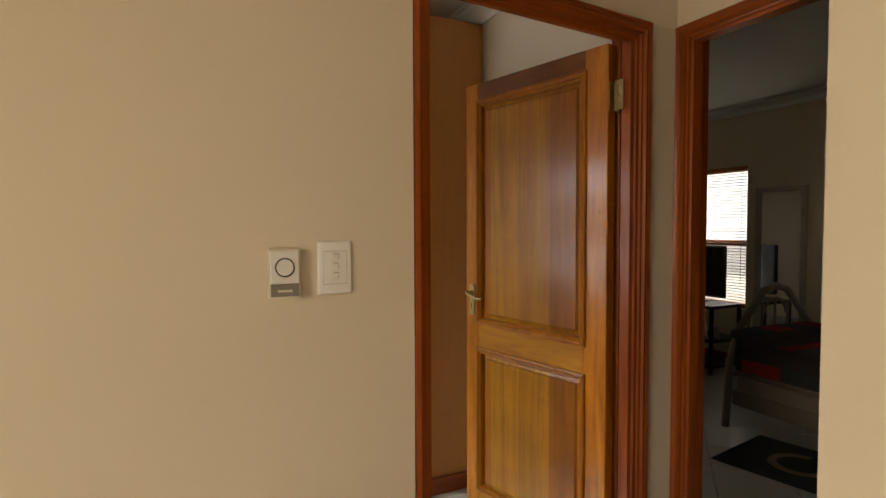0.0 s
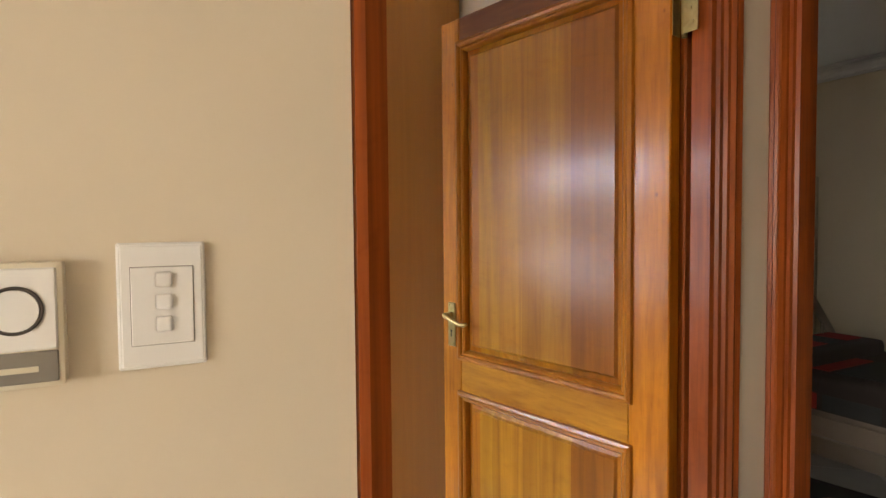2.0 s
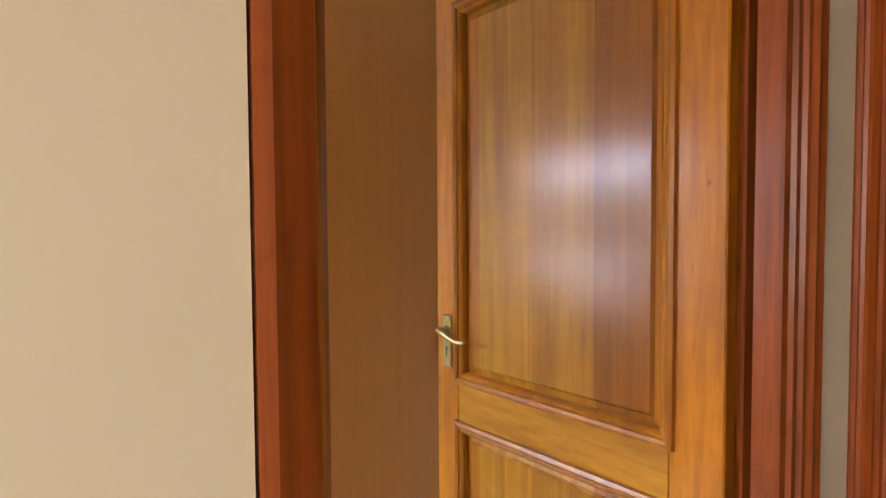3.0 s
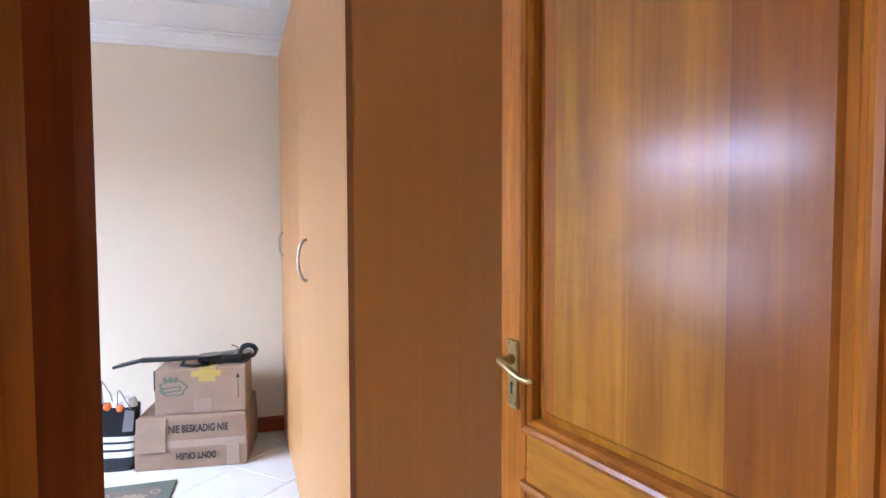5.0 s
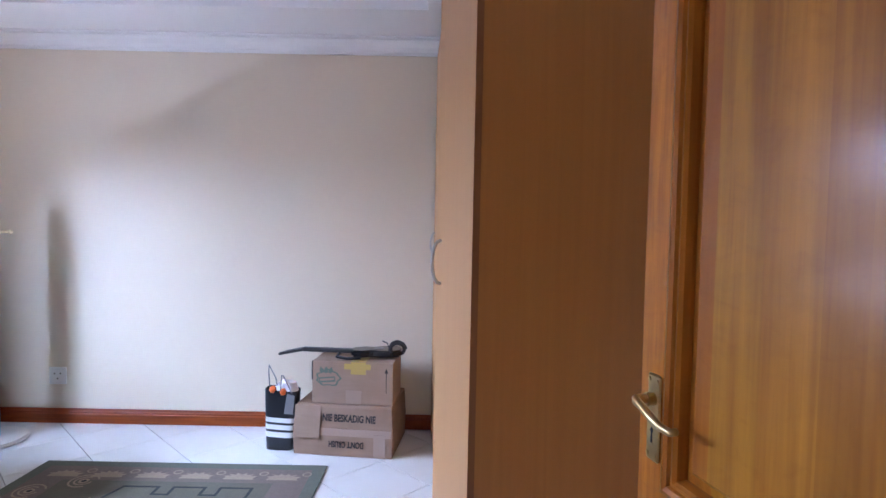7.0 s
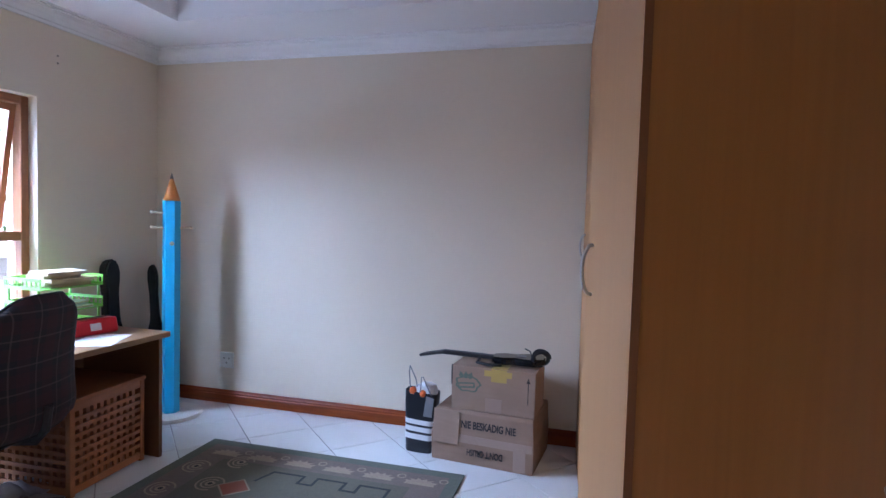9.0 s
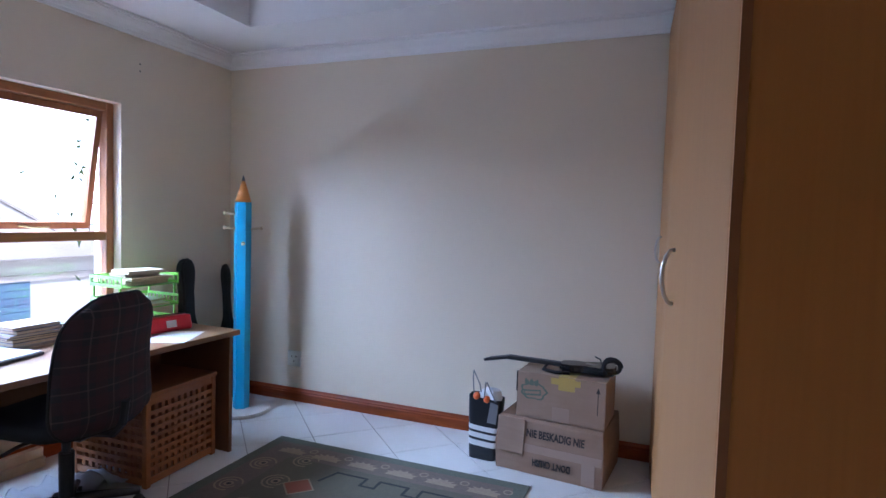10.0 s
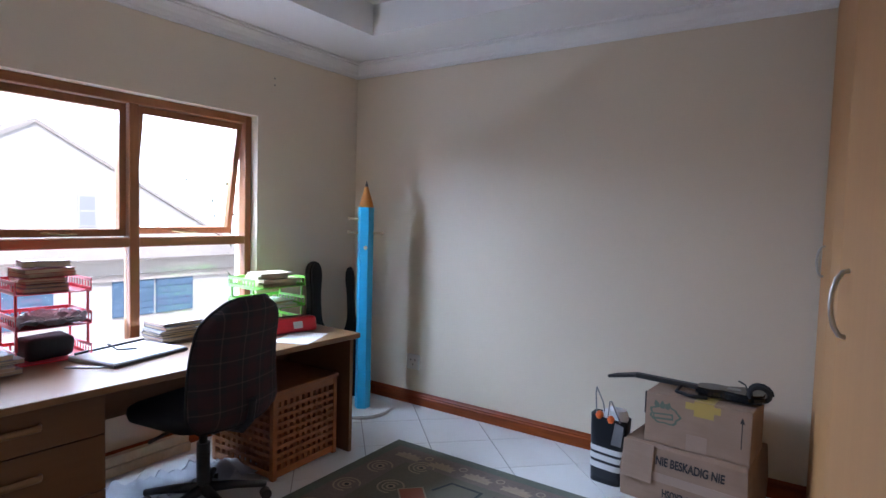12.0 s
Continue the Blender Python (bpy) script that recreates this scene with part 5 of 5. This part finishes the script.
# ---- bedroom seen through the doorway ----
def bed():
    # local: head end towards +x, turned to run along the room; the foot frame stands at x = 0
    e = thing("bed", "cream iron bed with arched foot and dark patchwork blanket", "bed", pose(4.37, 2.76, 0, 0, 0, -90))
    L, W = 1.9, -0.95
    def rail_frame(x, lift, name):
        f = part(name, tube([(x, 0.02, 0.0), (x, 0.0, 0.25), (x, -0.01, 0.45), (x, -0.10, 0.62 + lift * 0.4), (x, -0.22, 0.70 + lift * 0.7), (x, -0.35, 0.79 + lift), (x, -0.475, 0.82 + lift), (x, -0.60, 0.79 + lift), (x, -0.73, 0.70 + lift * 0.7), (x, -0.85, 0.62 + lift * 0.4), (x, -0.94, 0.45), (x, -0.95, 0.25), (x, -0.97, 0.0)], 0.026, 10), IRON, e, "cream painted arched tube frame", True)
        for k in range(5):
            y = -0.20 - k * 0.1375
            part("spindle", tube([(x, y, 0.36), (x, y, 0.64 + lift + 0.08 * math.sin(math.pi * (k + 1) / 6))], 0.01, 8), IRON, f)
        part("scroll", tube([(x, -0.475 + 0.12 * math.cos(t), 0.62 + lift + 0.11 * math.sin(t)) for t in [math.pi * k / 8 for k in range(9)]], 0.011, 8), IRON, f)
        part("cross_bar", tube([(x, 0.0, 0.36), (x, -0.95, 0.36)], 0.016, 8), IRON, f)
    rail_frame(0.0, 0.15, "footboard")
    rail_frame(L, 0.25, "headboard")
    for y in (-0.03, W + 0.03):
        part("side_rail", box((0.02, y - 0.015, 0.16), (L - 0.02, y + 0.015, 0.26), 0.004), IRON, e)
    for x in (0.25, 1.6):
        part("leg", disc(0.02, 0.0, 0.16, 12, (x, -0.12)), DARK, e)
    part("base", box((0.03, W + 0.05, 0.14), (L - 0.03, -0.05, 0.36), 0.02, seg=2), SHEET, e, "grey divan base")
    mt = box((0.035, W + 0.02, 0.362), (L - 0.04, -0.02, 0.54), 0.04, seg=3)
    part("mattress", mt, SHEET, e, "", True)
    bl = part("blanket", box((0.04, W - 0.01, 0.40), (L - 0.45, 0.01, 0.60), 0.05, seg=3), BLANKET, e, "dark blanket with red patches", True)
    for k, (x, mt2) in enumerate(((0.12, BLANKET_RED), (0.42, BLANKET_GREY), (0.72, BLANKET_RED), (1.02, BLANKET_GREY))):
        part("patch", box((x, W - 0.014, 0.415), (x + 0.27, W - 0.009, 0.50)), mt2, bl)
        part("patch", box((x, 0.009, 0.415), (x + 0.27, 0.014, 0.50)), mt2, bl)
        part("patch", box((x, W + 0.1, 0.5995), (x + 0.27, W + 0.55, 0.604)), mt2, bl)
    for k in range(2):
        part("patch", box((0.034, W + 0.2 + 0.4 * k, 0.43), (0.0395, W + 0.42 + 0.4 * k, 0.52)), BLANKET_RED, bl)
    over = part("throw", box((-0.045, W + 0.05, 0.42), (0.30, -0.06, 0.68), 0.04, seg=3), BLANKET, e, "dark throw hung over the foot end", True)
    for k, mt3 in enumerate((BLANKET_GREY, BLANKET_RED, BLANKET_GREY, BLANKET_RED)):
        part("patch", box((-0.049, -0.31 - 0.19 * k, 0.45), (-0.0445, -0.125 - 0.19 * k, 0.54)), mt3, over)
        part("patch", box((0.0, -0.30 - 0.19 * k, 0.6795), (0.2, -0.13 - 0.19 * k, 0.684)), BLANKET_RED if k % 2 == 0 else BLANKET_GREY, over)
    pl = cushion(0.42, 0.62, 0.16, 0.12)
    part("pillow", moved(pl, pose(L - 0.24, -0.48, 0.68, 0, -35)), SHEET, e, "pale grey pillow", True)
    return e


bed()


def tv():
    e = thing("television", "black flat television on a small dark stand", "television", pose(4.62, 3.79, 0.652))
    part("casing", box((-0.03, -0.0, 0.06), (0.03, 0.80, 0.56), 0.006), DARK, e)
    part("screen", box((-0.033, 0.015, 0.08), (-0.0302, 0.785, 0.545)), SCREEN, e)
    part("foot", box((-0.09, 0.25, 0.0), (0.09, 0.55, 0.012), 0.004), DARK, e)
    part("neck", box((-0.015, 0.36, 0.012), (0.015, 0.44, 0.07)), DARK, e)
    return e


tv()


def tv_stand():
    e = thing("tv_stand", "dark wooden open shelf stand under the television", "stand", pose(4.62, 3.76, 0.0))
    for x in (-0.2, 0.17):
        for y in (0.0, 0.77):
            part("leg", box((x, y, 0), (x + 0.03, y + 0.03, 0.62), 0.002), DARK, e)
    for z in (0.06, 0.30, 0.6205):
        part("shelf", box((-0.2, 0.0, z), (0.2, 0.80, z + 0.03), 0.003), DARK, e)
    return e


tv_stand()
for y, r, h, m in ((3.84, 0.05, 0.11, SILVER), (3.97, 0.04, 0.15, PLASTIC)):
    tagged(link("shelf_pot", disc(r, 0.3305, 0.3305 + h, 18, (4.55, y), r2=r * 0.7), m), "small pale pot on the television stand", "pot")


def wall_mirror():
    e = thing("wall_mirror", "tall mirror in a cream gilt frame against the wall", "mirror", pose(BX - 0.001, 3.25, 0.12))
    w, h, t, dpt = 0.50, 1.65, 0.05, 0.035
    for a, b in (((-dpt, 0, 0), (0, t, h)), ((-dpt, w - t, 0), (0, w, h)), ((-dpt + 0.0005, t, 0), (-0.0005, w - t, t)), ((-dpt + 0.0005, t, h - t), (-0.0005, w - t, h))):
        part("frame_bar", box(a, b, 0.01, seg=2), FRAMEWHITE, e)
    part("glass", box((-0.016, t - 0.002, t - 0.002), (-0.012, w - t + 0.002, h - t + 0.002)), MIRROR, e)
    return e


wall_mirror()
br = thing("bedside_rug", "small navy patterned rug on the bedroom tiles", "rug", pose(2.84, 2.40, 0.001, 0, 0, 12))
part("woven_base", box((0, -0.75, 0), (0.62, 0, 0.01), 0.004), RUG_NAVY, br)
part("border", box((0.05, -0.70, 0.0102), (0.57, -0.05, 0.0112)), RUG_DARK, br)
part("motif", prism(arc_band(0.31, -0.37, 0.12, 0.17, 0, 320), 0.0114, 0.012), RUG_BEIGE, br)


# ---- outside ----
setting("ground", boxes(((-400, -400, -2.9), (400, 400, -2.6))), PAVING, "pale paved ground outside the house", "ground")
setting("foundation", boxes(((-2.66, -2.8, -2.599), (5.22, 6.4, -0.201))), STONE, "pale plastered lower storey under the rooms", "lower storey")


def glow(name, strength, colour):
    m = bpy.data.materials.new(name)
    m.use_nodes = True
    b = m.node_tree.nodes["Principled BSDF"]
    b.inputs["Base Color"].default_value = (*colour, 1)
    b.inputs["Emission Color"].default_value, b.inputs["Emission Strength"].default_value = (*colour, 1), strength
    return m


HAZE = glow("bright_hazy_sky", 2.2, (0.95, 0.98, 1.0))
setting("backdrop_west", boxes(((-92, -160, -2.6), (-90, 170, 90))), HAZE, "plain bright hazy sky beyond the neighbouring house", "sky")
setting("backdrop_east", boxes(((90, -160, -2.6), (92, 170, 60))), glow("pale_hazy_sky", 1.2, (0.95, 0.98, 1.0)), "plain bright hazy sky beyond the bedroom window", "sky")


def neighbour_house():
    e = thing("house", "pale plastered house with gabled roof and blue shutters", "house", pose(-15.0, 8.0, -2.599))
    part("wall", box((-6, -9, 0), (0, 10, 3.2)), STONE, e)
    gb = moved(prism([(-7.5, 3.2), (2.5, 3.2), (-2.5, 6.0)], -5.5, -0.02), Matrix(((0, 0, 1, 0), (1, 0, 0, 2.0), (0, 1, 0, 0), (0, 0, 0, 1))))
    part("gable", gb, STONE, e)
    roof = bmesh.new()
    for s in (1, -1):
        pts = [(0.05, -0.5 + s * 5.1, 3.165), (0.05, -0.5, 6.005), (-6, -0.5, 6.005), (-6, -0.5 + s * 5.1, 3.165)]
        lo = [roof.verts.new(p) for p in pts]
        hi = [roof.verts.new((x, y, z + 0.09)) for x, y, z in pts]
        roof.faces.new(lo), roof.faces.new(hi)
        for k in range(4):
            roof.faces.new((lo[k], lo[(k + 1) % 4], hi[(k + 1) % 4], hi[k]))
    part("roof", roof, ROOFTILE, e)
    # tiled lean-to over the shutters
    porch = part("porch_roof", moved(box((0, -9, -0.05), (0.62, 10, 0.0)), pose(0.0, 0, 2.98, 0, 30)), ROOFTILE, e, "pale tiled lean-to roof")
    for k in range(5):
        part("tile_row", moved(box((0.125 * k, -9, 0.002), (0.125 * k + 0.13, 10, 0.022)), pose(0.0, 0, 2.99, 0, 32)), ROOFTILE, porch)
    part("lintel", box((-0.01, -3.0, 2.03), (0.09, 7.0, 2.2)), ROOFTILE, e)
    for y in (-1.3, 1.23, 2.42):
        d = part("shutter", box((-0.01, y, 1.04), (0.05, y + 1.12, 2.02)), SHUTTER, e, "blue slatted shutter")
        for k in range(5):
            part("slat", box((0.0501, y + 0.02, 1.06 + k * 0.19), (0.068, y + 1.10, 1.22 + k * 0.19)), SHUTTER, d)
    w = part("window", box((-0.03, 0.40, 3.5), (0.04, 0.84, 4.32)), PLASTIC, e, "small white gable window")
    for z in (3.54, 3.93):
        part("pane", box((0.0401, 0.44, z), (0.046, 0.80, z + 0.35)), PALEPANE, w)
    for y in (-3.6, 6.2):
        w = part("window", box((-0.01, y, 1.0), (0.06, y + 1.2, 2.2)), PLASTIC, e)
        for dy in (0.06, 0.63):
            for dz in (0.06, 0.63):
                part("pane", box((0.0601, y + dy, 1.0 + dz), (0.066, y + dy + 0.5, 1.0 + dz + 0.5)), PALEPANE, w)
    return e


neighbour_house()


def tree(x, y, h, seed):
    e = thing("tree", "leafy green garden tree beside the neighbouring house", "tree", pose(x, y, -2.599))
    r = random.Random(seed)
    part("trunk", tube([(0, 0, 0), (0.05, 0.03, h * 0.25), (-0.03, 0.06, h * 0.5), (0.02, 0.0, h * 0.75)], 0.14, 10, taper=0.05), BARK, e)
    bm = bmesh.new()
    tips = []
    for k in range(9):
        a, z0 = k * 2.4, h * (0.4 + 0.035 * k)
        tip = Vector((math.cos(a) * h * 0.25, math.sin(a) * h * 0.25, z0 + h * 0.22))
        part("limb", tube([(0, 0, z0), tuple(tip * 0.5 + Vector((0, 0, z0 * 0.48))), tuple(tip)], 0.05, 6, taper=0.015), BARK, e)
        tips.append(tip)
    for k in range(1500):
        c = tips[r.randrange(9)] + Vector((r.gauss(0, h * 0.09), r.gauss(0, h * 0.09), r.gauss(0, h * 0.08)))
        m = Matrix.Translation(c) @ Euler((r.uniform(0, 6), r.uniform(0, 6), r.uniform(0, 6))).to_matrix().to_4x4()
        q = [bm.verts.new(m @ Vector(p)) for p in ((-0.05, 0, 0), (0, -0.035, 0.01), (0.14, 0, 0), (0, 0.035, 0.01))]
        bm.faces.new(q)
    part("crown", bm, LEAF, e)
    return e


tree(-9.5, 11.6, 5.6, 3)


# ---- floor tiles, laid diagonally ----
def tiles(name, x0, y0, x1, y1, label, limit):
    """Square tiles on the diagonal, clipped at the room's edges; whole ones share a mesh."""
    root = thing(name, label, "floor tiles", kind="structure")
    half = 0.285
    g = 0.0022
    r = half - g * 1.414
    ox, oy = -0.969, 4.865
    def clip(poly):
        for ax, lim, s in ((0, x0, 1), (0, x1, -1), (1, y0, 1), (1, y1, -1)):
            res = []
            for a, b in zip(poly, poly[1:] + poly[:1]):
                da, db = s * (a[ax] - lim), s * (b[ax] - lim)
                if da >= 0:
                    res.append(a)
                if (da > 0) != (db > 0) and da != db:
                    t = da / (da - db)
                    res.append((a[0] + (b[0] - a[0]) * t, a[1] + (b[1] - a[1]) * t))
            poly = res
            if len(poly) < 3:
                return []
        return poly
    def mesh(poly):
        bm = bmesh.new()
        low = [bm.verts.new((x, y, -0.0055)) for x, y in poly]
        cx, cy = sum(p[0] for p in poly) / len(poly), sum(p[1] for p in poly) / len(poly)
        top0 = [bm.verts.new((x, y, -0.0012)) for x, y in poly]
        top1 = [bm.verts.new((cx + (x - cx) * 0.993, cy + (y - cy) * 0.993, 0)) for x, y in poly]
        for a, b in ((low, top0), (top0, top1)):
            for k in range(len(poly)):
                bm.faces.new((a[k], a[(k + 1) % len(poly)], b[(k + 1) % len(poly)], b[k]))
        bm.faces.new(top1)
        bmesh.ops.recalc_face_normals(bm, faces=bm.faces)
        me = bpy.data.meshes.new("tile")
        bm.to_mesh(me)
        bm.free()
        me.materials.append(TILE)
        return me
    whole = mesh([(-r, 0), (0, -r), (r, 0), (0, r)])
    for i in range(-40, 41):
        for j in range(-40, 41):
            if (i + j) % 2:
                continue
            cx, cy = ox + i * half, oy + half + j * half
            poly = [(cx - r, cy), (cx, cy - r), (cx + r, cy), (cx, cy + r)]
            cut = clip(poly)
            if not cut:
                continue
            if len(cut) == 4 and all(abs(a[0] - b[0]) + abs(a[1] - b[1]) < 1e-6 for a, b in zip(cut, poly)):
                t = new("tile", whole)
                t.location = (cx, cy, 0)
            else:
                area = 0.5 * abs(sum(a[0] * b[1] - b[0] * a[1] for a, b in zip(cut, cut[1:] + cut[:1])))
                if area < 4e-4:
                    continue
                t = new("tile", mesh([(x - cx, y - cy) for x, y in cut]))
                t.location = (cx, cy, 0)
            t.parent = root


tiles("floor_tiles_study", WEST, SOUTH, EAST, NORTH, "glossy white ceramic floor tiles laid diagonally", 300)
tiles("floor_tiles_hall", -2.42, -2.6, 1.528, SOUTH - 0.002, "glossy white ceramic hall floor tiles laid diagonally", 300)
tiles("floor_tiles_bedroom", 1.53, -0.6, BX, 6.2, "glossy white ceramic bedroom floor tiles laid diagonally", 300)
